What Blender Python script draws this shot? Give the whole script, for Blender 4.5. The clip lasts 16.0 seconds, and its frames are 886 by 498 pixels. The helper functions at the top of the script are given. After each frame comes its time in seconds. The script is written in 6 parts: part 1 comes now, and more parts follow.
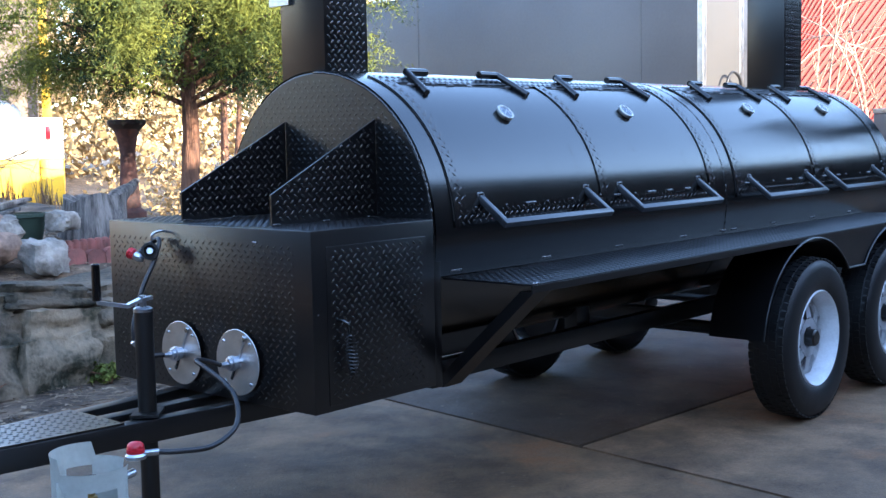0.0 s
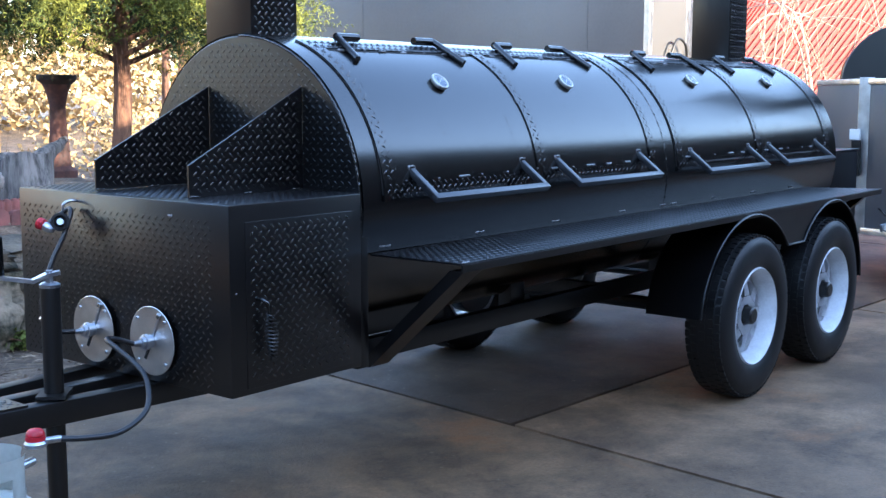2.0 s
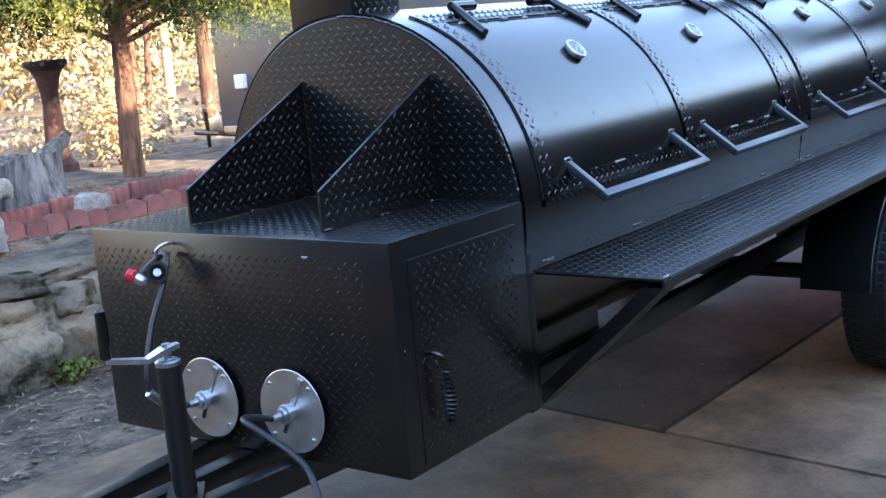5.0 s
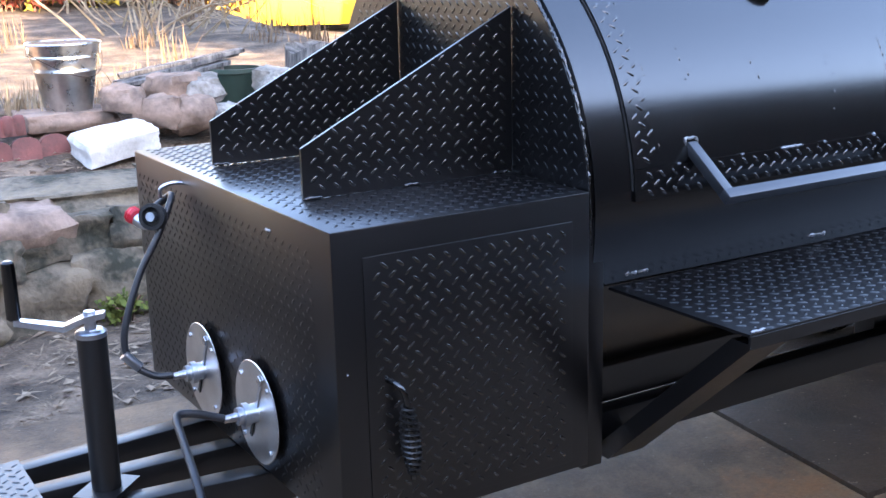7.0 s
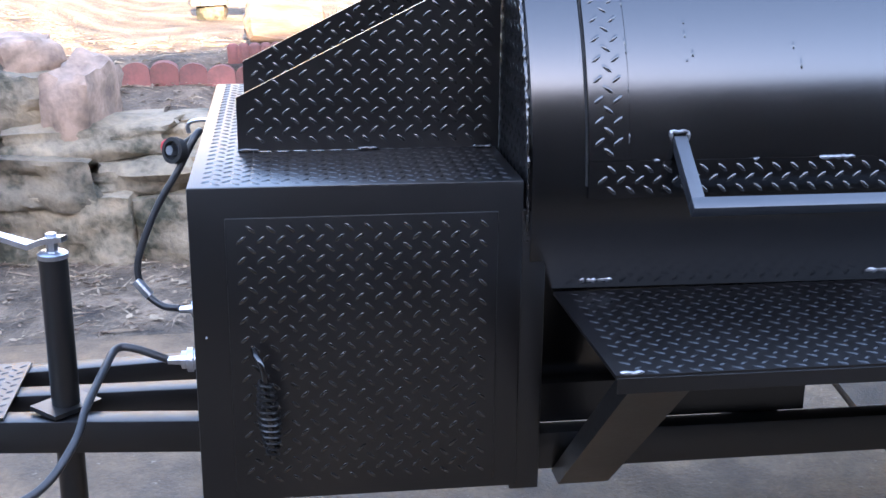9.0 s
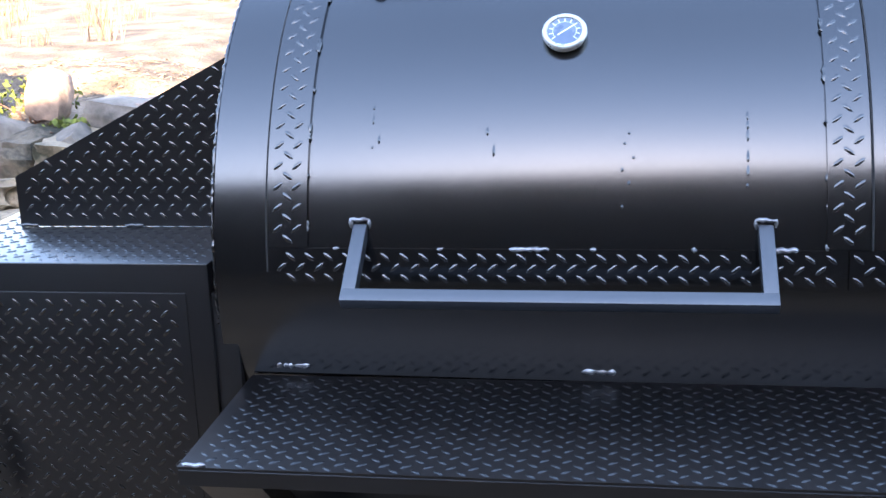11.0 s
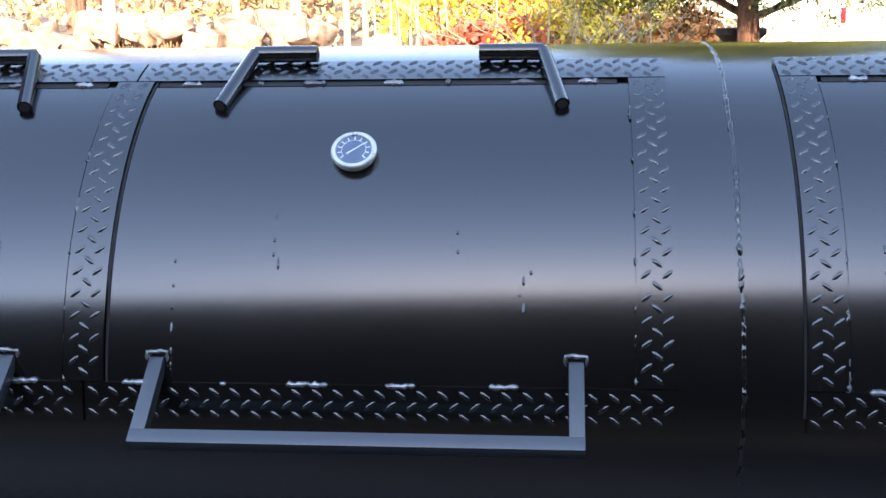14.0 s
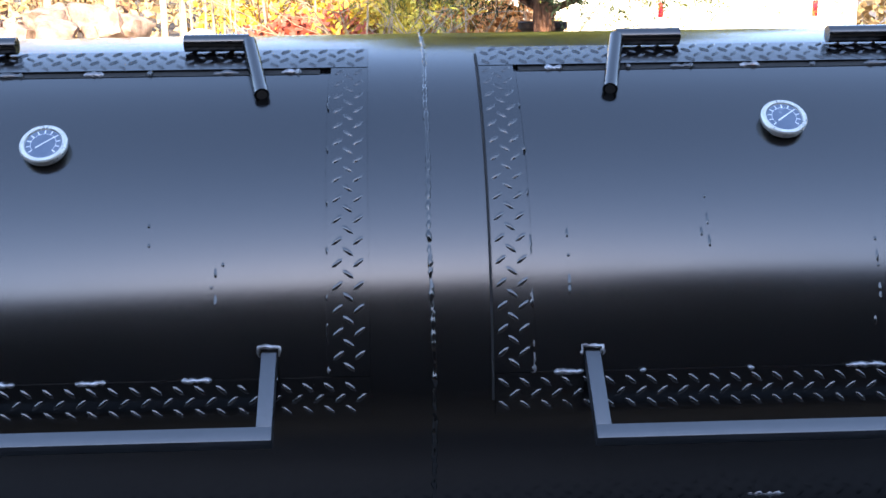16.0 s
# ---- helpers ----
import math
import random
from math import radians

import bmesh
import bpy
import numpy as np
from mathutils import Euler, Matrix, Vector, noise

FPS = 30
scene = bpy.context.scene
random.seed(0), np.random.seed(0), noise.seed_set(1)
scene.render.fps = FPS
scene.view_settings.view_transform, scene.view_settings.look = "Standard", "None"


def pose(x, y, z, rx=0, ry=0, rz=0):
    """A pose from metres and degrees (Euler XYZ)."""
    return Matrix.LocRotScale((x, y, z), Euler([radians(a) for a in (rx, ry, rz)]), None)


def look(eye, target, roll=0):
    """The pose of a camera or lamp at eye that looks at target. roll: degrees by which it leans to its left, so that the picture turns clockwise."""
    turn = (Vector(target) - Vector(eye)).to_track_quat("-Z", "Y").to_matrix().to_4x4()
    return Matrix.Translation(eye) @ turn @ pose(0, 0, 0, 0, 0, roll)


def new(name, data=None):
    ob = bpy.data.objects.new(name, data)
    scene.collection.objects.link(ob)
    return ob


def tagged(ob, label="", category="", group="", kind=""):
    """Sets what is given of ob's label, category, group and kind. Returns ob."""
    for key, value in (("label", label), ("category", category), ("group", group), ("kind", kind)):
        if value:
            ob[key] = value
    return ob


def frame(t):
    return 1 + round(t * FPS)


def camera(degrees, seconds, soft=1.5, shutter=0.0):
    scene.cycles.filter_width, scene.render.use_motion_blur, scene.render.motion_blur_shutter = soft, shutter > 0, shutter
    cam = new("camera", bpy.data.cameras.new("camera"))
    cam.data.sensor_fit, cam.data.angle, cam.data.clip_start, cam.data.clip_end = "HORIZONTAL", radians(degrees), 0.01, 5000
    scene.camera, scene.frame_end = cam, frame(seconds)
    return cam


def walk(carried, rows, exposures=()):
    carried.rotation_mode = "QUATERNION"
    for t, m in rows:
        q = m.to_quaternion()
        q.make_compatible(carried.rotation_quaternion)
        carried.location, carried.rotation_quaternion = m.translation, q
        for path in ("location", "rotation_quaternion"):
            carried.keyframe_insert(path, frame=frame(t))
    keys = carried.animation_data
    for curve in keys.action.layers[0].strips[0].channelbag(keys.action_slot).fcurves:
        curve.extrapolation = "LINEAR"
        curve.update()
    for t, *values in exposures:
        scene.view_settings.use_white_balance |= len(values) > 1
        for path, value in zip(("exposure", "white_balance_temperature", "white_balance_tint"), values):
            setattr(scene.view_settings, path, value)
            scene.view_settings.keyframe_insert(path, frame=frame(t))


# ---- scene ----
cam = camera(41.0, 16.0)
PATH = [
    (0, (-2.537, -3.332, 1.378), (-1.04, -2.019, 1.189), -1.1),
    (0.5, (-2.479, -3.288, 1.378), (-0.993, -1.964, 1.178), -1.1),
    (1, (-2.415, -3.249, 1.368), (-0.936, -1.919, 1.159), -1.0),
    (1.5, (-2.36, -3.222, 1.381), (-0.862, -1.917, 1.153), -0.6),
    (2, (-2.364, -3.266, 1.42), (-0.815, -2.027, 1.161), 0.1),
    (2.5, (-2.505, -3.286, 1.47), (-0.886, -2.149, 1.179), 0.8),
    (3, (-2.653, -3.168, 1.546), (-1.007, -2.082, 1.21), 1.2),
    (3.5, (-2.66, -3.012, 1.572), (-1.009, -1.929, 1.253), 0.2),
    (4, (-2.534, -2.78, 1.602), (-0.893, -1.677, 1.3), -1.1),
    (4.5, (-2.348, -2.543, 1.6), (-0.732, -1.4, 1.314), -3.2),
    (5, (-2.114, -2.322, 1.58), (-0.551, -1.131, 1.21), -5.1),
    (5.2, (-1.99, -2.284, 1.572), (-0.462, -1.056, 1.173), -5.2),
    (7.5, (-0.626, -2.439, 1.576), (0.212, -0.698, 1.06), -0.4),
    (8, (-0.392, -2.473, 1.575), (0.286, -0.674, 1.024), 0.4),
    (8.2, (-0.299, -2.491, 1.565), (0.312, -0.676, 0.991), 0.8),
    (10.3, (0.991, -2.558, 1.599), (0.727, -0.652, 1.055), -1.6),
    (10.5, (1.096, -2.535, 1.59), (0.8, -0.627, 1.071), -1.7),
    (11, (1.341, -2.502, 1.629), (1.021, -0.592, 1.128), -2.1),
    (11.5, (1.566, -2.479, 1.643), (1.262, -0.576, 1.11), -1.7),
    (12, (1.817, -2.447, 1.68), (1.49, -0.544, 1.159), -1.5),
    (12.5, (2.001, -2.427, 1.691), (1.696, -0.505, 1.227), -0.9),
    (13, (2.205, -2.399, 1.688), (1.897, -0.467, 1.274), -1.2),
    (13.5, (2.368, -2.375, 1.7), (2.089, -0.435, 1.303), -1.1),
    (14, (2.454, -2.359, 1.702), (2.27, -0.405, 1.313), -0.8),
    (14.5, (2.478, -2.356, 1.698), (2.414, -0.395, 1.314), -0.6),
    (15, (2.496, -2.353, 1.696), (2.514, -0.392, 1.304), 0.0),
    (15.5, (2.586, -2.347, 1.65), (2.615, -0.379, 1.295), -0.3),
    (16, (2.704, -2.358, 1.691), (2.776, -0.4, 1.291), -0.8),
]
walk(cam, [(t, look(eye, target, roll)) for t, eye, target, roll in PATH],
     [(0, 2.98, 5700, 13), (2.5, 3.22, 5950, 13), (5, 3.30, 6250, 15), (8, 4.0, 6650, 22), (10.5, 4.10, 6700, 18), (12.5, 3.90, 6850, 18), (14.5, 3.18, 6750, 18), (16, 3.14, 6450, 18)])

# ---- light ----
SUN_TRAVEL = Vector((-0.04, 1.0, -0.355)).normalized()
world = bpy.data.worlds.new("world")
scene.world = world
world.use_nodes = True
wn = world.node_tree.nodes
sky = wn.new("ShaderNodeTexSky")
sky.sky_type, sky.sun_disc = "NISHITA", False
sky.sun_elevation = math.asin(-SUN_TRAVEL.z)
sky.dust_density = 0.5
sky.sun_rotation = math.atan2(-SUN_TRAVEL.x, -SUN_TRAVEL.y)
world.node_tree.links.new(sky.outputs[0], wn["Background"].inputs[0])
wn["Background"].inputs[1].default_value = 0.15
sun_data = bpy.data.lights.new("sun", "SUN")
sun_data.energy, sun_data.angle, sun_data.color = 3.0, radians(0.5), (1.0, 0.84, 0.60)
sun = new("sun", sun_data)
sun.matrix_world = Matrix.Translation((0, -20, 20)) @ SUN_TRAVEL.to_track_quat("-Z", "Y").to_matrix().to_4x4()


# ---- materials ----
def mat(name, color, rough=0.6, metal=0.0, color2=None, scale=6.0, grain=60.0, bump=0.0, spec=0.5, coat=0.0, mix=0.5, rvar=0.12,
        coords="Object", trans=0.0, stretch=(1, 1, 1), color3=None, vary=0.0):
    """A surface with variation at two scales: broad patches and fine grain, in colour, roughness and relief."""
    m = bpy.data.materials.new(name)
    m.use_nodes = True
    n, l = m.node_tree.nodes, m.node_tree.links
    b = n["Principled BSDF"]
    b.inputs["Metallic"].default_value = metal
    b.inputs["Specular IOR Level"].default_value = spec
    b.inputs["Coat Weight"].default_value = coat
    b.inputs["Transmission Weight"].default_value = trans
    tc = n.new("ShaderNodeTexCoord")
    mp = n.new("ShaderNodeMapping")
    mp.inputs["Scale"].default_value = stretch
    if coords == "Position":
        l.new(n.new("ShaderNodeNewGeometry").outputs["Position"], mp.inputs[0])
    else:
        l.new(tc.outputs[coords], mp.inputs[0])
    big, fine = n.new("ShaderNodeTexNoise"), n.new("ShaderNodeTexNoise")
    big.inputs["Scale"].default_value, fine.inputs["Scale"].default_value = scale, grain
    big.inputs["Detail"].default_value, fine.inputs["Detail"].default_value = 5, 4
    l.new(mp.outputs[0], big.inputs["Vector"])
    l.new(mp.outputs[0], fine.inputs["Vector"])
    c2 = color2 or tuple(c * 0.7 for c in color)
    ramp = n.new("ShaderNodeValToRGB")
    ramp.color_ramp.elements[0].position, ramp.color_ramp.elements[1].position = 0.5 - mix * 0.35, 0.5 + mix * 0.35
    ramp.color_ramp.elements[0].color, ramp.color_ramp.elements[1].color = (*c2, 1), (*color, 1)
    if color3:
        e = ramp.color_ramp.elements.new(0.5)
        e.color = (*color3, 1)
    add = n.new("ShaderNodeMath")
    add.operation = "MULTIPLY_ADD"
    l.new(fine.outputs[0], add.inputs[0])
    add.inputs[1].default_value = 0.35
    sub = n.new("ShaderNodeMath")
    sub.operation = "SUBTRACT"
    l.new(big.outputs[0], sub.inputs[0])
    sub.inputs[1].default_value = 0.175
    l.new(sub.outputs[0], add.inputs[2])
    l.new(add.outputs[0], ramp.inputs[0])
    if vary:
        hsv, info, mr = n.new("ShaderNodeHueSaturation"), n.new("ShaderNodeObjectInfo"), n.new("ShaderNodeMapRange")
        mr.inputs[3].default_value, mr.inputs[4].default_value = 1 - vary, 1 + vary
        l.new(info.outputs["Random"], mr.inputs[0])
        l.new(mr.outputs[0], hsv.inputs["Value"])
        l.new(ramp.outputs[0], hsv.inputs["Color"])
        l.new(hsv.outputs[0], b.inputs["Base Color"])
    else:
        l.new(ramp.outputs[0], b.inputs["Base Color"])
    rr = n.new("ShaderNodeMapRange")
    rr.inputs[3].default_value, rr.inputs[4].default_value = max(0.02, rough - rvar), min(1.0, rough + rvar)
    l.new(add.outputs[0], rr.inputs[0])
    l.new(rr.outputs[0], b.inputs["Roughness"])
    if bump:
        bp = n.new("ShaderNodeBump")
        bp.inputs["Strength"].default_value, bp.inputs["Distance"].default_value = 1.0, bump
        l.new(add.outputs[0], bp.inputs["Height"])
        l.new(bp.outputs[0], b.inputs["Normal"])
    return m


BLACK = mat("black_paint", (0.0016, 0.0014, 0.0015), 0.19, color2=(0.001, 0.0009, 0.0009), spec=0.88, scale=5, grain=140, bump=0.00005, rvar=0.025)
PLATE = mat("black_painted_plate", (0.0030, 0.0026, 0.0027), 0.30, color2=(0.0022, 0.0018, 0.0019), spec=0.66, scale=9, grain=160, bump=0.00005, rvar=0.02)
# lugs and some welds: glossier and lighter than the plate paint
LUG = mat("glossy_lug_paint", (0.010, 0.0088, 0.0085), 0.24, color2=(0.005, 0.0044, 0.0044), spec=1.0, scale=30, grain=200, rvar=0.06)
FRAME = mat("black_frame_paint", (0.0022, 0.0018, 0.0020), 0.36, spec=0.65, color2=(0.0014, 0.0012, 0.0012), scale=4, grain=90, bump=0.0004, rvar=0.1)
SATIN = mat("grey_black_bar_paint", (0.020, 0.021, 0.024), 0.34, spec=1.0, scale=12, grain=150, bump=0.0001, rvar=0.05)
WELD = mat("bare_weld", (0.36, 0.36, 0.37), 0.4, metal=0.8, color2=(0.12, 0.11, 0.11), scale=60, grain=300, bump=0.001)
STEEL = mat("brushed_steel", (0.72, 0.70, 0.67), 0.36, metal=1.0, color2=(0.55, 0.53, 0.50), scale=14, grain=260, bump=0.0002)
ZINC = mat("zinc_plated_steel", (0.60, 0.63, 0.68), 0.34, metal=1.0, color2=(0.42, 0.44, 0.48), scale=22, grain=200, bump=0.0003)
CHROME = mat("chrome", (0.85, 0.85, 0.86), 0.12, metal=1.0, scale=20, grain=200, rvar=0.04)
RUBBER = mat("tyre_rubber", (0.007, 0.007, 0.0075), 0.5, color2=(0.004, 0.004, 0.0045), scale=8, grain=120, bump=0.0006)
HOSE = mat("hose_rubber", (0.02, 0.02, 0.022), 0.42, scale=15, grain=200)
RIM = mat("white_rim_paint", (0.78, 0.80, 0.82), 0.32, color2=(0.62, 0.63, 0.64), scale=10, grain=80, rvar=0.06)
TANKW = mat("white_tank_paint", (0.62, 0.63, 0.58), 0.42, color2=(0.48, 0.48, 0.43), scale=7, grain=70, bump=0.0003)
RED = mat("red_plastic", (0.62, 0.02, 0.04), 0.35, color2=(0.42, 0.012, 0.02), scale=25, grain=120)
# dial face: the sky reflected in its glass is put into the blue
DIAL = mat("dial_face", (0.10, 0.13, 0.18), 0.25, color2=(0.07, 0.095, 0.14), scale=20, grain=90)
DIALMARK = mat("dial_mark", (0.75, 0.76, 0.78), 0.5, scale=20)


def concrete(name, base, dark, rust=None, size=1.0, stain=(0.28, 0.13, 0.03)):
    """Old trowelled concrete: broad damp stains, blotches, fine grit, pale specks and, if given, a rust stain or darker
    patch round a spot.
    """
    m = bpy.data.materials.new(name)
    m.use_nodes = True
    n, l = m.node_tree.nodes, m.node_tree.links
    b = n["Principled BSDF"]
    pos = n.new("ShaderNodeNewGeometry").outputs["Position"]

    def noise_node(scale, detail, rough=0.6, warp=0.0):
        t = n.new("ShaderNodeTexNoise")
        t.inputs["Scale"].default_value, t.inputs["Detail"].default_value, t.inputs["Roughness"].default_value = scale, detail, rough
        t.inputs["Distortion"].default_value = warp
        l.new(pos, t.inputs["Vector"])
        return t.outputs[0]

    def ramp(src, lo, hi):
        r = n.new("ShaderNodeMapRange")
        r.interpolation_type = "SMOOTHSTEP"
        r.inputs[1].default_value, r.inputs[2].default_value = lo, hi
        l.new(src, r.inputs[0])
        return r.outputs[0]

    def blend(fac, a, c):
        x = n.new("ShaderNodeMix")
        x.data_type = "RGBA"
        l.new(fac, x.inputs[0])
        for sock, v in ((x.inputs[6], a), (x.inputs[7], c)):
            if isinstance(v, tuple):
                sock.default_value = (*v, 1)
            else:
                l.new(v, sock)
        return x.outputs[2]

    blotch = blend(ramp(noise_node(1.7, 10, 0.72, 0.15), 0.34, 0.66), dark, base)
    broad = blend(ramp(noise_node(0.55, 9, 0.68, 0.4), 0.42, 0.60), tuple(c * 0.55 for c in dark), blotch)
    part_broad = n.new("ShaderNodeMix")
    part_broad.data_type = "RGBA"
    part_broad.inputs[0].default_value = 0.45
    l.new(blotch, part_broad.inputs[6])
    l.new(broad, part_broad.inputs[7])
    brown = blend(ramp(noise_node(0.9, 8, 0.7, 0.4), 0.56, 0.70), part_broad.outputs[2], (base[0] * 0.85, base[1] * 0.66, base[2] * 0.5))
    speck = blend(ramp(noise_node(34, 3, 0.7), 0.66, 0.72), brown, (0.24, 0.175, 0.12))
    grit = noise_node(70, 4)
    hsv = n.new("ShaderNodeHueSaturation")
    gm = n.new("ShaderNodeMapRange")
    gm.inputs[3].default_value, gm.inputs[4].default_value = 0.6, 1.4
    l.new(grit, gm.inputs[0])
    l.new(gm.outputs[0], hsv.inputs["Value"])
    l.new(speck, hsv.inputs["Color"])
    col = hsv.outputs[0]
    if rust:
        d = n.new("ShaderNodeVectorMath")
        d.operation = "DISTANCE"
        l.new(pos, d.inputs[0])
        d.inputs[1].default_value = rust
        w = n.new("ShaderNodeMath")
        w.operation = "MULTIPLY_ADD"
        l.new(noise_node(9 / size, 5), w.inputs[0])
        w.inputs[1].default_value = 0.16 * size
        l.new(d.outputs["Value"], w.inputs[2])
        inv = n.new("ShaderNodeMapRange")
        inv.inputs[1].default_value, inv.inputs[2].default_value, inv.inputs[3].default_value, inv.inputs[4].default_value = 0.17 * size, 0.24 * size, 0.8, 0.0
        l.new(w.outputs[0], inv.inputs[0])
        col = blend(inv.outputs[0], col, stain)
    l.new(col, b.inputs["Base Color"])
    rr = n.new("ShaderNodeMapRange")
    rr.inputs[3].default_value, rr.inputs[4].default_value = 0.5, 0.9
    l.new(noise_node(3, 6), rr.inputs[0])
    l.new(rr.outputs[0], b.inputs["Roughness"])
    bp = n.new("ShaderNodeBump")
    bp.inputs["Distance"].default_value = 0.004
    l.new(grit, bp.inputs["Height"])
    l.new(bp.outputs[0], b.inputs["Normal"])
    return m


CONCRETE = concrete("grey_brown_concrete", (0.150, 0.093, 0.051), (0.050, 0.031, 0.018))
# darker concrete: the shade under the trailer is put into this colour
SHADECONC = concrete("shade_darkened_concrete", (0.110, 0.068, 0.038), (0.034, 0.021, 0.012))
PALECONC = concrete("pale_concrete", (0.340, 0.212, 0.118), (0.110, 0.069, 0.039), (3.8, -1.75, -0.04), 5.5, (0.11, 0.069, 0.038))
BROWNCONC = concrete("brown_stained_concrete", (0.300, 0.184, 0.098), (0.084, 0.052, 0.028), rust=(0.08, 0.16, -0.04))
BLUELABEL = mat("blue_label", (0.03, 0.10, 0.26), 0.4, color2=(0.02, 0.07, 0.2), scale=12)
JOINT = mat("joint_filler", (0.012, 0.011, 0.010), 0.9, scale=8)
SOIL = mat("soil_and_leaf_litter", (0.26, 0.180, 0.120), 0.95, color2=(0.035, 0.024, 0.016), scale=4.0, grain=48, bump=0.05, mix=0.6, color3=(0.115, 0.08, 0.052))
STONE = mat("field_stone", (0.225, 0.172, 0.113), 0.9, color2=(0.028, 0.027, 0.014), scale=4, grain=30, bump=0.035, mix=0.45, color3=(0.15, 0.118, 0.08), vary=0.45)
GREYSTONE = mat("grey_boulder", (0.165, 0.140, 0.115), 0.9, color2=(0.055, 0.047, 0.038), scale=5, grain=34, bump=0.012)
BROWNSTONE = mat("brown_rock", (0.33, 0.225, 0.165), 0.88, color2=(0.14, 0.095, 0.07), scale=8, grain=40, bump=0.015)
WHITESTONE = mat("white_stone", (0.74, 0.70, 0.64), 0.8, color2=(0.50, 0.46, 0.40), scale=7, grain=40, bump=0.012)
PALESTONE = mat("pale_stone", (0.42, 0.38, 0.33), 0.85, color2=(0.13, 0.115, 0.095), scale=6, grain=36, bump=0.025)
BRICK = mat("red_edging", (0.27, 0.092, 0.075), 0.9, color2=(0.12, 0.055, 0.046), scale=9, grain=60, bump=0.008, mix=0.7, vary=0.22)
BARK = mat("red_brown_bark", (0.22, 0.105, 0.06), 0.95, color2=(0.05, 0.025, 0.017), scale=7, grain=30, bump=0.02, stretch=(3, 3, 0.5))
SPLITWOOD = mat("split_brown_wood", (0.20, 0.13, 0.085), 0.9, color2=(0.09, 0.05, 0.03), scale=5, grain=30, bump=0.012, stretch=(0.6, 4, 4))
DEADWOOD = mat("weathered_wood", (0.23, 0.21, 0.19), 0.9, color2=(0.022, 0.02, 0.019), scale=5, grain=30, bump=0.02, stretch=(4, 4, 0.6))
DRYGRASS = mat("dry_grass_blades", (0.27, 0.175, 0.10), 0.9, color2=(0.12, 0.075, 0.045), scale=3, grain=14)
CANE = mat("pale_canes", (0.60, 0.48, 0.34), 0.85, color2=(0.34, 0.25, 0.16), scale=5, grain=30)
TWIG = mat("dry_twigs", (0.42, 0.31, 0.19), 0.9, color2=(0.20, 0.14, 0.085), scale=4, grain=30)
LEAF = mat("cedar_foliage", (0.25, 0.255, 0.045), 0.9, spec=0.1, color2=(0.040, 0.068, 0.030), scale=2.2, grain=9, mix=0.7)
# blue-green inner foliage: shade inside the crown is put into this darker colour
SHADELEAF = mat("shaded_cedar_foliage", (0.050, 0.078, 0.036), 0.9, spec=0.1, color2=(0.022, 0.040, 0.024), scale=2.2, grain=9, mix=0.7)
YLEAF = mat("yellow_foliage", (0.68, 0.47, 0.04), 0.7, color2=(0.40, 0.29, 0.03), scale=1.5, grain=12, mix=0.8)
ORLEAF = mat("orange_foliage", (0.55, 0.23, 0.045), 0.7, color2=(0.33, 0.12, 0.03), scale=2.5, grain=14, mix=0.8)
RLEAF = mat("red_foliage", (0.42, 0.085, 0.04), 0.7, color2=(0.24, 0.05, 0.03), scale=2.5, grain=14, mix=0.8)
STRAW = mat("dry_brush", (0.50, 0.36, 0.17), 0.9, color2=(0.26, 0.17, 0.08), scale=2.5, grain=12, mix=0.8)
GREYSIDE = mat("charcoal_trailer_skin", (0.078, 0.081, 0.090), 0.33, color2=(0.060, 0.062, 0.070), scale=0.8, grain=30, rvar=0.06, bump=0.0006)
SLATE = mat("slate_trailer_skin", (0.050, 0.055, 0.068), 0.42, color2=(0.040, 0.044, 0.055), scale=1.2, grain=40, rvar=0.05)
ALU = mat("aluminium_trim", (0.74, 0.74, 0.74), 0.35, metal=1.0, scale=10, grain=120)
REDLENS = mat("red_lens", (0.42, 0.012, 0.02), 0.25, scale=30)
YELLOW = mat("yellow_paint", (0.80, 0.50, 0.02), 0.5, color2=(0.62, 0.36, 0.02), scale=1.4, grain=20)
WHITEPAINT = mat("white_band_paint", (0.78, 0.75, 0.66), 0.55, color2=(0.66, 0.62, 0.50), scale=1.5, grain=20)
BROWNBOX = mat("brown_steel", (0.19, 0.14, 0.11), 0.6, color2=(0.12, 0.088, 0.07), scale=2, grain=25)
REDWALL = mat("red_boards", (0.50, 0.10, 0.07), 0.75, color2=(0.36, 0.07, 0.05), scale=2, grain=25)
GREENP = mat("dark_green_plastic", (0.025, 0.05, 0.035), 0.55, scale=6)
GALV = mat("galvanised_steel", (0.66, 0.66, 0.64), 0.30, metal=1.0, color2=(0.42, 0.42, 0.41), scale=9, grain=40, bump=0.002)
SIDING = mat("house_siding", (0.026, 0.020, 0.018), 0.85, color2=(0.018, 0.014, 0.013), scale=1.0, grain=20)
SHINGLE = mat("roof_shingle", (0.07, 0.065, 0.06), 0.95, scale=3, grain=25)
TERRA = mat("terracotta", (0.125, 0.050, 0.038), 0.85, color2=(0.035, 0.020, 0.018), scale=5, grain=40, bump=0.006)
IRON = mat("rusted_iron", (0.055, 0.035, 0.03), 0.85, color2=(0.022, 0.016, 0.014), scale=8, grain=50, bump=0.004)
PAPER = mat("white_label", (0.78, 0.78, 0.76), 0.6, color2=(0.66, 0.66, 0.65), scale=12)


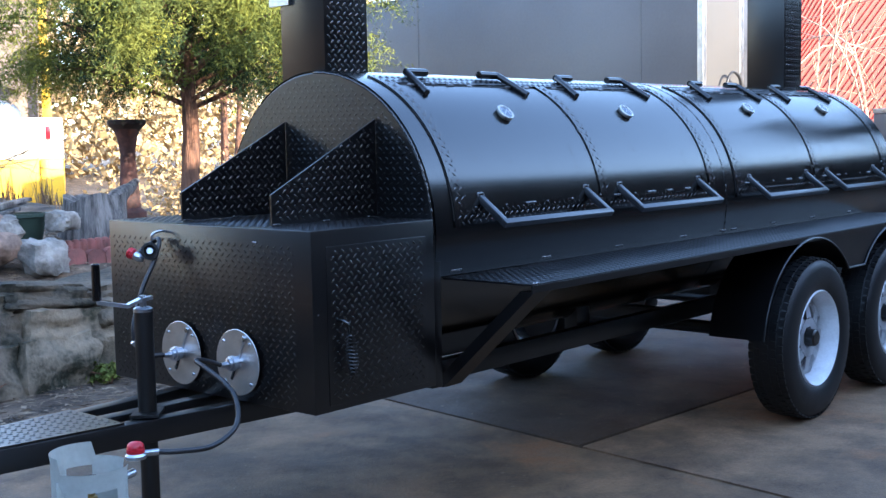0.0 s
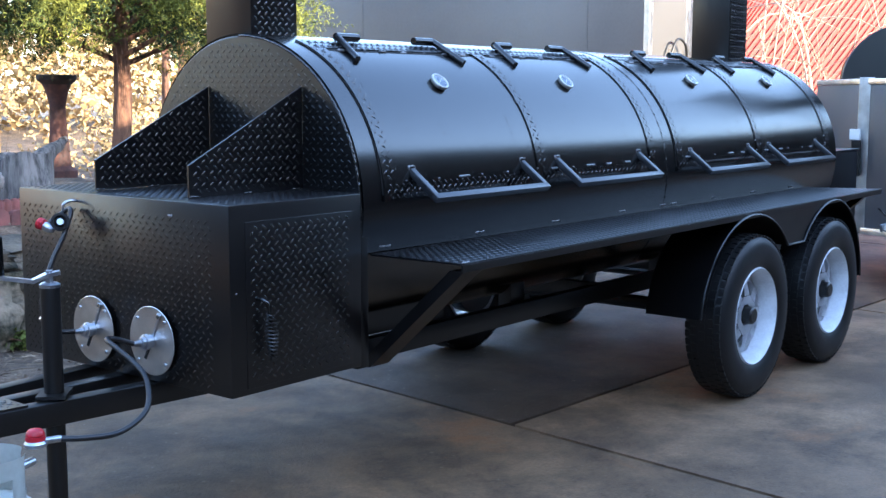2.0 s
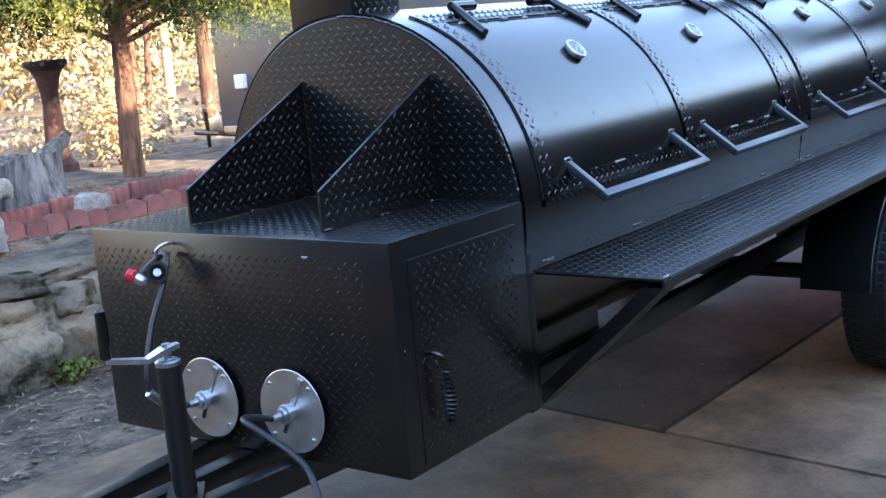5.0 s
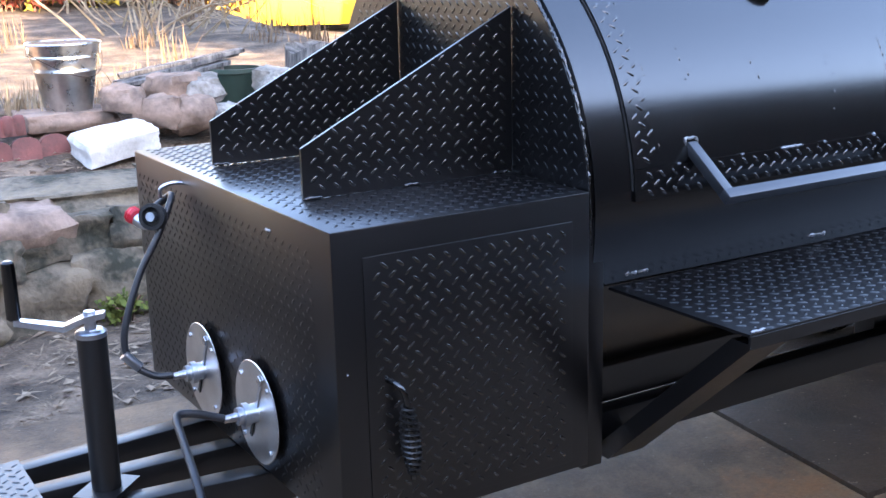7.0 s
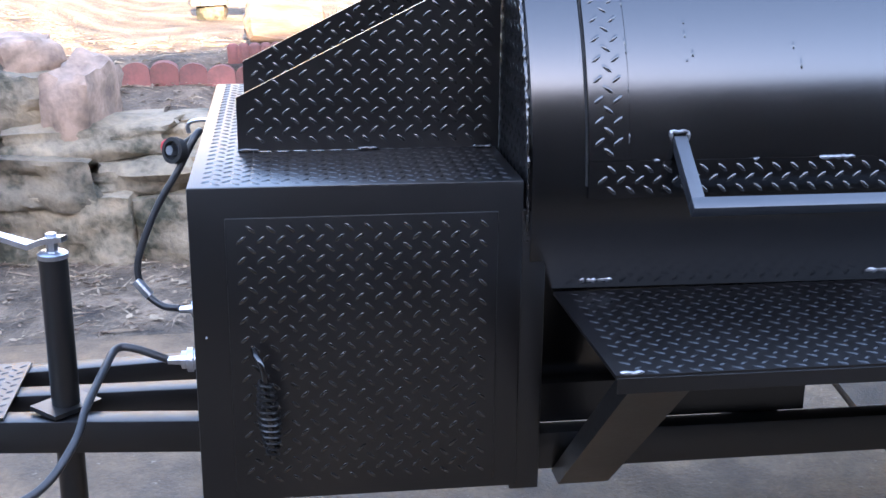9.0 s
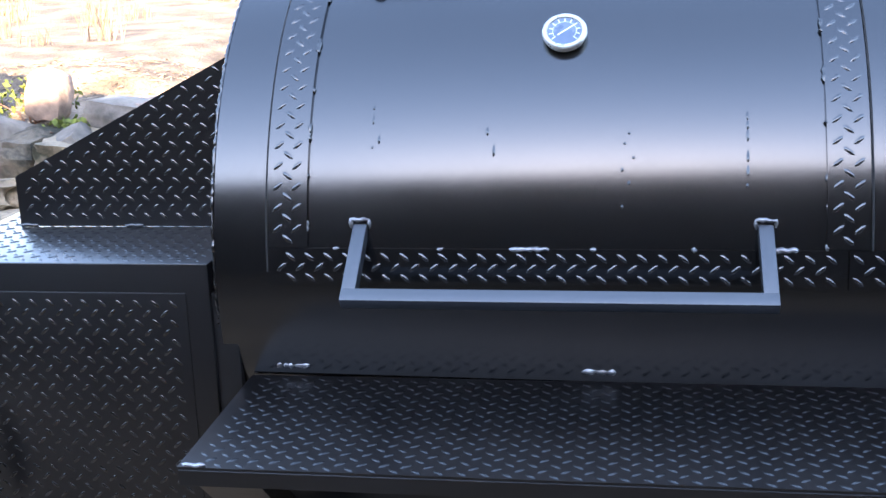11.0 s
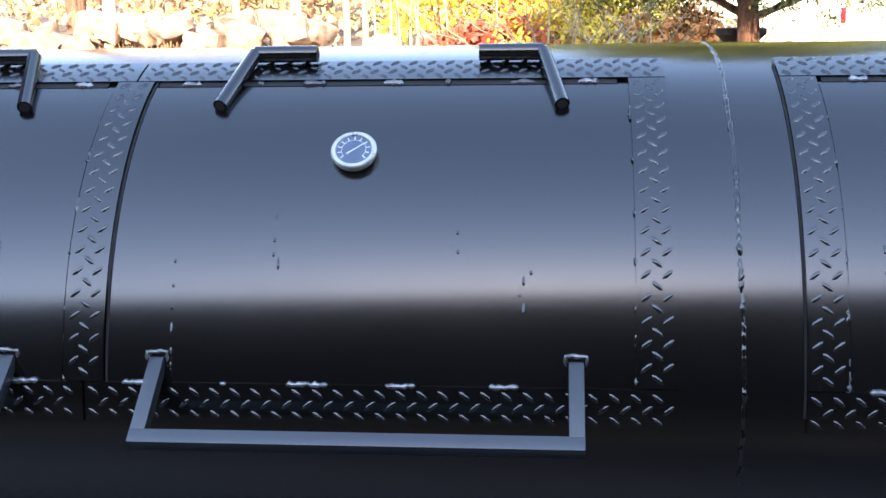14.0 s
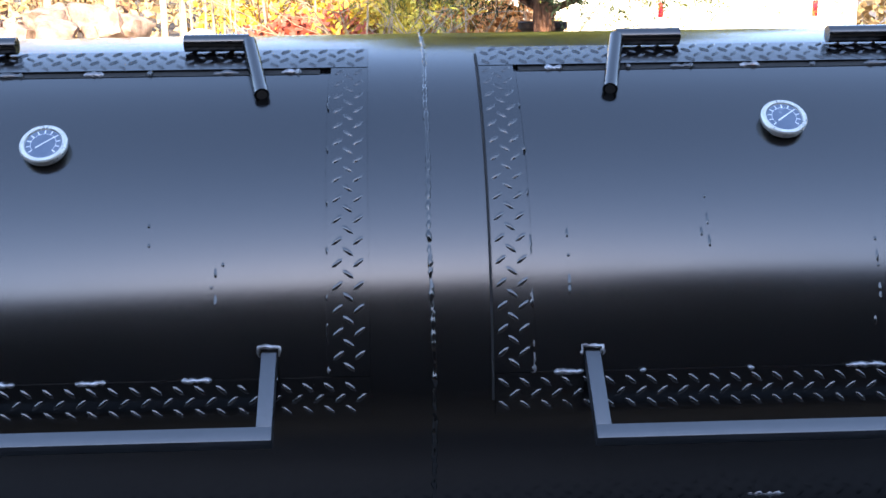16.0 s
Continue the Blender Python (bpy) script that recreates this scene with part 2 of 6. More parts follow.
# ---- mesh helpers ----
def box(bm, x0, x1, y0, y1, z0, z1, bevel=0.0):
    vs = [bm.verts.new((x, y, z)) for x in (x0, x1) for y in (y0, y1) for z in (z0, z1)]
    faces = [bm.faces.new([vs[i] for i in q]) for q in
             ((0, 1, 3, 2), (4, 6, 7, 5), (0, 4, 5, 1), (2, 3, 7, 6), (0, 2, 6, 4), (1, 5, 7, 3))]
    if bevel:
        es = list({e for f in faces for e in f.edges})
        bmesh.ops.bevel(bm, geom=es, offset=bevel, segments=2, affect="EDGES", profile=0.5)
    return bm


def prism(bm, poly, axis, lo, hi):
    """A plate: a flat outline, given in the two other axes in order, drawn out along axis from lo to hi."""
    def place(p, h):
        c = list(p)
        c.insert("xyz".index(axis), h)
        return c
    a = [bm.verts.new(place(p, lo)) for p in poly]
    b = [bm.verts.new(place(p, hi)) for p in poly]
    bm.faces.new(a)
    bm.faces.new(b[::-1])
    k = len(poly)
    for i in range(k):
        bm.faces.new((a[i], b[i], b[(i + 1) % k], a[(i + 1) % k]))
    return bm


def lathe(bm, profile, m=Matrix(), seg=32, closed=False):
    """A turned shape: (radius, height) pairs about the z axis of the pose m."""
    rings = []
    for r, h in profile:
        rings.append([bm.verts.new(m @ Vector((r * math.cos(a), r * math.sin(a), h))) for a in
                      (2 * math.pi * i / seg for i in range(seg))])
    pairs = list(zip(rings, rings[1:])) + ([(rings[-1], rings[0])] if closed else [])
    for p, q in pairs:
        for i in range(seg):
            bm.faces.new((p[i], p[(i + 1) % seg], q[(i + 1) % seg], q[i]))
    if not closed:
        bm.faces.new(rings[0][::-1])
        bm.faces.new(rings[-1])
    return bm


def rod(bm, p0, p1, r0, r1=None, seg=10):
    p0, p1 = Vector(p0), Vector(p1)
    d = p1 - p0
    m = Matrix.Translation(p0) @ d.to_track_quat("Z", "Y").to_matrix().to_4x4()
    return lathe(bm, [(r0, 0), (r0 if r1 is None else r1, d.length)], m, seg)


def smooth_path(pts, n=8):
    out = []
    P = [Vector(p) for p in pts]
    P = [P[0] * 2 - P[1]] + P + [P[-1] * 2 - P[-2]]
    for i in range(1, len(P) - 2):
        for k in range(n):
            t = k / n
            a, b, c, d = P[i - 1:i + 3]
            out.append(0.5 * ((2 * b) + (c - a) * t + (2 * a - 5 * b + 4 * c - d) * t * t + (3 * b - a - 3 * c + d) * t ** 3))
    return out + [P[-2]]


def tube(bm, pts, r, seg=10, taper=None):
    P = [Vector(p) for p in pts]
    rings, up = [], Vector((0.12, 0.31, 0.94))
    for i, p in enumerate(P):
        d = (P[min(i + 1, len(P) - 1)] - P[max(i - 1, 0)]).normalized()
        u = up - d * up.dot(d)
        if u.length < 0.05:
            u = Vector((1, 0, 0)) - d * d.x
        u.normalize()
        up = u
        w = d.cross(u)
        rad = r if taper is None else r + (taper - r) * i / (len(P) - 1)
        rings.append([bm.verts.new(p + rad * (u * math.cos(a) + w * math.sin(a))) for a in (2 * math.pi * k / seg for k in range(seg))])
    for p, q in zip(rings, rings[1:]):
        for i in range(seg):
            bm.faces.new((p[i], p[(i + 1) % seg], q[(i + 1) % seg], q[i]))
    bm.faces.new(rings[0][::-1])
    bm.faces.new(rings[-1])
    return bm


def mesh_of(name, bm, material, smooth=None):
    bmesh.ops.recalc_face_normals(bm, faces=bm.faces)
    me = bpy.data.meshes.new(name)
    if smooth is not None:
        lim = radians(smooth)
        for f in bm.faces:
            f.smooth = True
        for e in bm.edges:
            if len(e.link_faces) == 2 and e.calc_face_angle(0) > lim:
                e.smooth = False
    bm.to_mesh(me)
    bm.free()
    me.materials.append(material)
    return me


def part(name, bm, material, parent=None, label="", smooth=None, kind=""):
    """Links a bmesh as one mesh object under a thing or a part."""
    ob = new(name, mesh_of(name, bm, material, smooth))
    ob.parent = parent
    return tagged(ob, label, kind=kind)


def thing(name, label, category, group="", at=(0, 0, 0)):
    ob = new(name)
    ob.location = at
    ob.empty_display_size = 0.1
    return tagged(ob, label, category, group)


def single(name, bm, material, label, category, group="", smooth=None, kind=""):
    return tagged(part(name, bm, material, None, "", smooth), label, category, group, kind)


def BM():
    return bmesh.new()


def treads(place, u0, u1, v0, v1, pitch=0.034, inside=None, height=0.0022, narrow=False):
    """Raised lugs of a tread plate: rows that slant to and fro in turn, each set half a pitch aside. place(u, v, h) gives a point of the plate, h above its face."""
    verts, faces = [], []
    row = pitch * 0.54
    nu, nv = int((u1 - u0) / pitch + 0.35), int((v1 - v0) / row + 0.35)
    L, W = pitch * 0.36, pitch * 0.112
    for j in range(nv):
        for i in range(nu + 1):
            u = u0 + (u1 - u0 - nu * pitch) / 2 + (i + 0.25 + 0.5 * (j % 2)) * pitch
            v = v0 + (v1 - v0 - nv * row) / 2 + (j + 0.5) * row
            if narrow:
                u = (u0 + u1) / 2 + (i - 0.5 if j % 2 else i - 1) * pitch
                if i > 1 or (j % 2 == 0 and i != 1):
                    continue
            elif u > u1 - L * 0.55 or u < u0 + L * 0.5 or (inside and not inside(u, v)):
                continue
            s = 1 if j % 2 else -1
            a, b = (0.76, 0.65 * s), (-0.65 * s, 0.76)
            k = len(verts)
            for p, q, h in ((-L, 0, -0.0005), (-L * 0.5, -W, -0.0005), (L * 0.5, -W, -0.0005), (L, 0, -0.0005), (L * 0.5, W, -0.0005), (-L * 0.5, W, -0.0005),
                            (-L * 0.55, 0, height), (L * 0.55, 0, height)):
                verts.append(place(u + p * a[0] + q * b[0], v + p * a[1] + q * b[1], h))
            faces += [(k, k + 1, k + 6), (k + 1, k + 2, k + 7, k + 6), (k + 2, k + 3, k + 7), (k + 3, k + 4, k + 7), (k + 4, k + 5, k + 6, k + 7), (k + 5, k, k + 6)]
    return verts, faces


def tread_part(parent, *args, bright=False, **kw):
    verts, faces = treads(*args, **kw)
    me = bpy.data.meshes.new("tread")
    me.from_pydata(verts, [], faces)
    me.polygons.foreach_set("use_smooth", [True] * len(me.polygons))
    me.materials.append(LUG if bright else PLATE)
    ob = new("tread", me)
    ob.parent = parent
    return tagged(ob, "raised tread lugs", kind="stuff")


DOORSTEEL = mat("dull_stainless", (0.15, 0.14, 0.13), 0.42, metal=0.4, color2=(0.13, 0.125, 0.12), scale=1.5, grain=20, mix=0.8)
BEZEL = mat("brushed_bezel", (0.62, 0.60, 0.54), 0.30, metal=0.6, scale=30, grain=200)


# ---- the smoker on its trailer ----
YC, ZC, R = 0.06, 1.03, 0.61
X0, X1 = 0.60, 4.96            # ends of the tank
SEAM = 2.753
FAR = 0.90                     # flattening of the far side
smoker = thing("barbecue_smoker", "long black steel tank smoker on a tandem-axle trailer", "smoker")


def on_tank(x, ang, h=0.0):
    a = radians(ang)
    return Vector((x, YC - (R + h) * math.cos(a), ZC + (R + h) * math.sin(a)))


def curved(bm, x0, x1, a0, a1, h0, h1, n=16):
    """A piece of sheet that follows the tank between two angles, from h0 to h1 above its skin."""
    rows = []
    for i in range(n + 1):
        a = a0 + (a1 - a0) * i / n
        rows.append([bm.verts.new(on_tank(x, a, h)) for x, h in ((x0, h0), (x1, h0), (x1, h1), (x0, h1))])
    for p, q in zip(rows, rows[1:]):
        for i in range(4):
            bm.faces.new((p[i], p[(i + 1) % 4], q[(i + 1) % 4], q[i]))
    bm.faces.new(rows[0])
    bm.faces.new(rows[-1][::-1])
    return bm


def bead(bm, pts, r=0.0055):
    """A lumpy run of weld along a line of points."""
    p = [Vector(q) for q in pts]
    line = []
    for a, b in zip(p, p[1:]):
        n = max(2, int((b - a).length / 0.005))
        line += [a.lerp(b, i / n) for i in range(n)]
    line.append(p[-1])
    up, rings, seg = Vector((0.2, -0.5, 0.8)), [], 7
    for i, c in enumerate(line):
        d = (line[min(i + 1, len(line) - 1)] - line[max(i - 1, 0)]).normalized()
        u = (up - d * up.dot(d)).normalized()
        v = d.cross(u)
        rad = r * random.uniform(0.65, 1.3) * (0.45 if i in (0, len(line) - 1) else 1)
        c = c + (u * random.uniform(-1, 1) + v * random.uniform(-1, 1)) * 0.0012
        rings.append([bm.verts.new(c + rad * (u * math.cos(k * 6.2832 / seg) + v * math.sin(k * 6.2832 / seg))) for k in range(seg)])
    for a, b in zip(rings, rings[1:]):
        for k in range(seg):
            bm.faces.new((a[k], a[(k + 1) % seg], b[(k + 1) % seg], b[k]))
    bm.faces.new(rings[0][::-1])
    bm.faces.new(rings[-1])
    return bm


bm = lathe(BM(), [(R - 0.012, 0.004), (R, 0.0), (R, (X1 - X0)), (R - 0.012, X1 - X0 - 0.004)],
           Matrix.Translation((X0, YC, ZC)) @ pose(0, 0, 0, 0, 90, 0), 96)
for v in bm.verts:          # the belly of the tank is flattened above the rails, the far side a little out of round
    v.co.z = max(v.co.z, 0.578)
    if v.co.y > YC:
        v.co.y = YC + (v.co.y - YC) * FAR
tank = part("tank", bm, BLACK, smoker, "satin black steel tank", smooth=40)
RP = R - 0.010
bm = lathe(BM(), [(0.0, -0.0078), (RP - 0.004, -0.008), (RP, -0.004), (RP, 0.004)], Matrix.Translation((X0, YC, ZC)) @ pose(0, 0, 0, 0, 90, 0), 96)
for v in bm.verts:
    if v.co.y > YC:
        v.co.y = YC + (v.co.y - YC) * FAR
end_plate = part("end_plate", bm, PLATE, smoker, "black tread plate end of the tank", smooth=40)
tread_part(end_plate, lambda u, v, h: (X0 - 0.008 - h, u, v), YC - R, YC + R, ZC - 0.05, ZC + R,
           inside=lambda u, v: math.hypot((u - YC) / (FAR if u > YC else 1), v - ZC) < RP - 0.02)
rim_line = [(X0 - 0.006, YC - (RP + 0.001) * math.cos(radians(a)), ZC + (RP + 0.001) * math.sin(radians(a))) for a in range(-42, 92, 2)]
part("rim_weld", bead(BM(), rim_line, 0.0042), LUG, end_plate, "lumpy painted weld round the end plate", smooth=60)
bm = bead(BM(), [on_tank(SEAM + 0.004 * noise.noise(Vector((a * 0.05, 0, 0))), a, -0.002) for a in range(-44, 175, 3)], 0.0045)
part("seam_weld", bm, BLACK, tank, "lumpy painted weld seam", smooth=60)

# door openings and their tread-plate straps
AT, AB = 63.9, 8.1              # door: top and bottom angle
STRAPS = ((0.700, 0.772), (1.652, 1.720), (2.587, 2.652), (2.851, 2.913), (3.782, 3.848), (4.780, 4.846))
DOORS = ((0.772, 1.652), (1.720, 2.587), (2.913, 3.782), (3.848, 4.780))
BARS = ((0.855, 1.567), (1.797, 2.505), (2.996, 3.695), (3.942, 4.645))
ARMS = ((0.864, 1.501), (1.863, 2.470), (3.077, 3.66), (4.02, 4.60))


def strap_tread(parent, x0, x1, a0, a1):
    arc = radians(a1 - a0) * R
    tread_part(parent, lambda u, v, h: on_tank(u, a0 + math.degrees(v / R), 0.007 + h), x0 + 0.003, x1 - 0.003, 0.004, arc - 0.004, pitch=0.034, height=0.003, bright=True, narrow=x1 - x0 < 0.1)


for x0, x1 in STRAPS:
    s = part("strap", curved(BM(), x0, x1, AB + 0.2, AT + 0.5, 0.0, 0.007), BLACK, smoker, "black tread plate strap", smooth=40)
    strap_tread(s, x0, x1, AB + 0.2, AT + 0.5)
    inner = x1 if x0 in (0.700, 2.851) else x0
    for a in (AB + 1.5, AB + 6, AB + 12.5, AB + 19, AB + 27, AB + 36, AB + 46):
        a += random.uniform(-2, 2)
        ln = random.choice((0.5, 0.5, 1.6))
        part("tack_weld", bead(BM(), [on_tank(inner, a - ln, 0.0035), on_tank(inner, a + ln, 0.0035)], 0.004), WELD if a < AB + 6 else BLACK, s, smooth=60)
for (x0, x1) in ((0.700, 1.684), (1.688, 2.652), (2.851, 3.813), (3.817, 4.846)):
    for a0, a1 in ((AB - 6.2, AB), (AT + 0.8, AT + 8.3)):
        s = part("strap", curved(BM(), x0, x1, a0, a1, 0.0, 0.007, 4), BLACK, smoker, "black tread plate strap", smooth=40)
        strap_tread(s, x0, x1, a0, a1)


TH_X = (1.217, 2.118, 3.363, 4.33)
TH_A = (44.6, 45.6, 48.4, 49.0)
for d, (x0, x1) in enumerate(DOORS):
    door = part("cooking_door", curved(BM(), x0 + 0.004, x1 - 0.004, AB + 0.3, AT - 0.8, 0.0004, 0.0016, 24), BLACK, smoker,
                "satin black curved cooking chamber door", smooth=40)
    # dark slit of the hinge side, bridged by hinge knuckles
    part("hinge_gap", curved(BM(), x0 + 0.01, x1 - 0.02, AT - 0.6, AT + 0.9, 0.0005, 0.0025, 2), JOINT, door)
    for k in range(7):
        xk = x0 + 0.08 + (x1 - x0 - 0.16) * k / 6 + random.uniform(-0.015, 0.015)
        w = (0.018, 0.006, 0.022)[k % 3]
        part("hinge_weld", bead(BM(), [on_tank(xk - w, AT + 0.1, 0.0015), on_tank(xk, AT + 0.15, 0.002), on_tank(xk + w, AT + 0.1, 0.0015)], 0.0062), WELD if k % 3 == 0 else SATIN, door, "bright weld across the hinge slit" if k % 3 == 0 else "", smooth=60)
    # thermometer
    tx = TH_X[d]
    c, nrm = on_tank(tx, TH_A[d], 0.0), (on_tank(tx, TH_A[d], 1) - on_tank(tx, TH_A[d], 0)).normalized()
    m = Matrix.Translation(c) @ nrm.to_track_quat("Z", "Y").to_matrix().to_4x4()
    gauge = part("thermometer", lathe(BM(), [(0.030, 0), (0.036, 0.004), (0.0395, 0.012), (0.0395, 0.018), (0.0375, 0.0205), (0.0315, 0.0205), (0.0305, 0.0185), (0.0295, 0.017)], m, 40), BEZEL, door, "round chrome thermometer", smooth=35)
    part("dial", lathe(BM(), [(0.0300, 0.0172), (0.0300, 0.0182)], m, 36), DIAL, gauge, "dial face tinted blue for reflected sky")
    bm = BM()
    for k in range(11):
        a = radians(-130 + 26 * k)
        q = m @ pose(0, 0, 0, 0, 0, -math.degrees(a))
        prism_pts = [(-0.0009, 0.021), (0.0009, 0.021), (0.0009, 0.028), (-0.0009, 0.028)]
        f = [bm.verts.new(q @ Vector((x, y, 0.0186))) for x, y in prism_pts]
        bm.faces.new(f)
    q = m @ pose(0, 0, 0, 0, 0, -52)
    f = [bm.verts.new(q @ Vector((x, y, 0.0192))) for x, y in ((-0.0016, -0.015), (0.0016, -0.015), (0.0007, 0.024), (-0.0007, 0.024))]
    bm.faces.new(f)
    for k in range(24):
        a0, a1 = radians(-130 + 260 * k / 24), radians(-130 + 260 * (k + 1) / 24)
        bm.faces.new([bm.verts.new(m @ Vector((r * math.sin(a), r * math.cos(a), 0.0184))) for r, a in ((0.0205, a0), (0.0212, a0), (0.0212, a1), (0.0205, a1))])
    part("dial_marks", bm, DIALMARK, gauge, "white scale and needle")
    for k in range(4):
        xx, a = x0 + (x1 - x0) * (0.13 + 0.24 * k) + random.uniform(-0.06, 0.06), random.uniform(24, 36)
        for _ in range(random.choice((2, 4, 6))):
            xk = xx + random.uniform(-0.012, 0.012) * random.choice((0, 0, 1))
            m3 = Matrix.Translation(on_tank(xk, a, 0.0014)) @ (on_tank(xk, a, 1) - on_tank(xk, a, 0)).to_track_quat("Z", "Y").to_matrix().to_4x4()
            bm = lathe(BM(), [(0.0028, 0.0), (0.0022, 0.0008), (0.0, 0.0014)], m3 @ Matrix.Diagonal((1, random.choice((1, 1.5, 3, 4)), 1, 1)), 8)
            part("paint_drop", bm, BLACK, door, smooth=60)
            a -= random.uniform(1.2, 4.0)
    # pull bar: two square arms and a rail
    b0, b1 = BARS[d]
    t, rail_y, rail_z = 0.0125, -0.654, 1.058 - (0.010 if d > 1 else 0.0)
    foot = on_tank(0, AB + (2.4 if d > 1 else 3.3), -0.004)
    dvec = (Vector((0, rail_y, rail_z)) - foot).normalized()
    turn = Matrix((Vector((1, 0, 0)), dvec.cross(Vector((1, 0, 0))), dvec)).transposed().to_4x4()
    bm = box(BM(), b0, b1, -t, t, -t, t, 0.002)
    bm.transform(Matrix.Translation((0, rail_y, rail_z)) @ turn)
    handle = part("pull_bar", bm, SATIN, door, "square steel pull bar", smooth=30)
    for xa in (b0 + t, b1 - t):
        p0, p1 = foot + Vector((xa, 0, 0)), Vector((xa, rail_y, rail_z))
        bm = box(BM(), -t + 0.0002, t - 0.0002, -t + 0.0003, t - 0.0003, 0, (p1 - p0).length - t + 0.001, 0.002)
        bm.transform(Matrix.Translation(p0) @ turn)
        part("arm", bm, SATIN, handle, smooth=30)
        part("weld", bead(BM(), [p0 + Vector((s * t * 1.3, -0.004, 0.016 * h)) for s, h in ((-1, 0), (-1, 1), (1, 1), (1, 0))], 0.0036), WELD, handle, "bright weld bead", smooth=60)
    for k in range(6):
        xk = x0 + 0.05 + (x1 - x0 - 0.10) * k / 5 + random.uniform(-0.04, 0.04)
        w = random.choice((0.005, 0.005, 0.024, 0.034))
        part("tack_weld", bead(BM(), [on_tank(xk - w, AB, 0.006), on_tank(xk + w, AB, 0.006)], 0.0046), WELD, door, smooth=60)
    # hinge arms with their cross tubes
    for side, xa in zip((1, -1), ARMS[d]):
        p0, p1 = on_tank(xa, 56.4, 0.010), on_tank(xa + side * 0.034, 71.0, 0.027)
        arm = part("hinge_arm", rod(BM(), p0, p1, 0.0135, seg=14), BLACK, door, "black round hinge arm", smooth=40)
        part("arm_end", lathe(BM(), [(0.0095, -0.001), (0.0095, 0.0006)], Matrix.Translation(p0) @ (p0 - p1).to_track_quat("Z", "Y").to_matrix().to_4x4(), 12), JOINT, arm)
        rod_c = p1 + Vector((0, 0.006, 0.0))
        bm = rod(BM(), rod_c, rod_c + Vector((side * 0.118, 0, 0)), 0.0158, seg=16)
        part("cross_tube", bm, BLACK, arm, "black counterweight tube", smooth=40)

# dark slits beside the straps where the doors part
for xg in (0.6935, 1.7205, 2.8445, 3.8485):
    part("door_gap", curved(BM(), xg + 0.002, xg + 0.0055, AB - 4, AT + 6, 0.0004, 0.0035), JOINT, smoker)

# firebox
FB = (0.0, 0.585, -0.55, 0.575, 0.490, 1.087)
firebox = part("firebox", box(BM(), *FB, 0.004), PLATE, smoker, "black tread plate firebox", smooth=30)
tread_part(firebox, lambda u, v, h: (u, v, FB[5] + h), 0.01, 0.58, FB[2] + 0.01, FB[3] - 0.01)
tread_part(firebox, lambda u, v, h: (FB[0] - h, u, v), FB[2] + 0.07, FB[3] - 0.01, FB[4] + 0.01, FB[5] - 0.045, height=0.0014)
bm = box(BM(), FB[0] + 0.062, FB[1] - 0.045, FB[2] - 0.003, FB[2] + 0.002, FB[4] + 0.02, FB[5] - 0.055, 0.002)
fdoor = part("firebox_door", bm, PLATE, firebox, "black tread plate firebox door", smooth=30)
tread_part(fdoor, lambda u, v, h: (u, FB[2] - 0.003 - h, v), FB[0] + 0.068, FB[1] - 0.05, FB[4] + 0.03, FB[5] - 0.062, bright=True)
bm = BM()
box(bm, FB[1] - 0.012, FB[1] + 0.045, FB[2] + 0.008, FB[2] + 0.045, FB[4] - 0.012, ZC, 0.003)
part("corner_post", bm, FRAME, firebox, smooth=30)
# spring handle
hx, hz = 0.108, 0.715
bm = BM()
tube(bm, smooth_path([(hx - 0.005, FB[2] - 0.004, hz + 0.075), (hx, FB[2] - 0.03, hz + 0.072), (hx + 0.012, FB[2] - 0.042, hz + 0.045), (hx + 0.02, FB[2] - 0.045, hz - 0.06), (hx + 0.024, FB[2] - 0.04, hz - 0.12)]), 0.006, 8)
fhandle = part("door_handle", bm, BLACK, firebox, "black coil spring door handle", smooth=50)
bm = BM()
pts = []
for k in range(12 * 12 + 1):
    a, s = 2 * math.pi * k / 12, k / 144
    rr = 0.010 + 0.009 * math.sin(math.pi * s)
    pts.append((hx + 0.013 + 0.011 * s + rr * math.cos(a), FB[2] - 0.044 + rr * math.sin(a), hz + 0.035 - 0.145 * s))
tube(bm, pts, 0.0026, 5)
part("spring", bm, FRAME, fhandle, "coil spring grip", smooth=50)
part("weld", bead(BM(), [(0.02 + i * 0.004, FB[2] - 0.001, hz + 0.1) for i in range(2)], 0.003), WELD, firebox)
# two tall stiffener plates on the firebox
for yp in (-0.268, 0.228):
    poly = [(0.08, 1.089), (X0 - 0.012, 1.089), (X0 - 0.012, 1.446), (0.08, 1.193)]
    rib = part("gusset_plate", prism(BM(), [(x, z) for x, z in poly], "y", yp - 0.004, yp + 0.004), PLATE, smoker, "sloping black tread plate gusset")
    tread_part(rib, lambda u, v, h, yp=yp: (u, yp - 0.004 - h, v), 0.085, X0 - 0.015, 1.10, 1.45,
               bright=True, inside=lambda u, v: v < 1.196 + (u - 0.08) * (0.256 / 0.508) - 0.014)
    tread_part(rib, lambda u, v, h, yp=yp: (u, yp + 0.004 + h, v), 0.085, X0 - 0.015, 1.10, 1.45,
               bright=True, inside=lambda u, v: v < 1.196 + (u - 0.08) * (0.256 / 0.508) - 0.014)
    for xs in (0.10, 0.33, 0.555):
        part("weld", bead(BM(), [(xs - 0.02, yp - 0.006, 1.091), (xs + 0.02, yp - 0.006, 1.091)], 0.004), LUG, rib, smooth=60)
bm = bead(BM(), [(-0.001, -0.285, 1.04), (-0.001, -0.265, 1.04)], 0.004)
part("tag", bm, WELD, firebox, "bright metal tab", smooth=60)

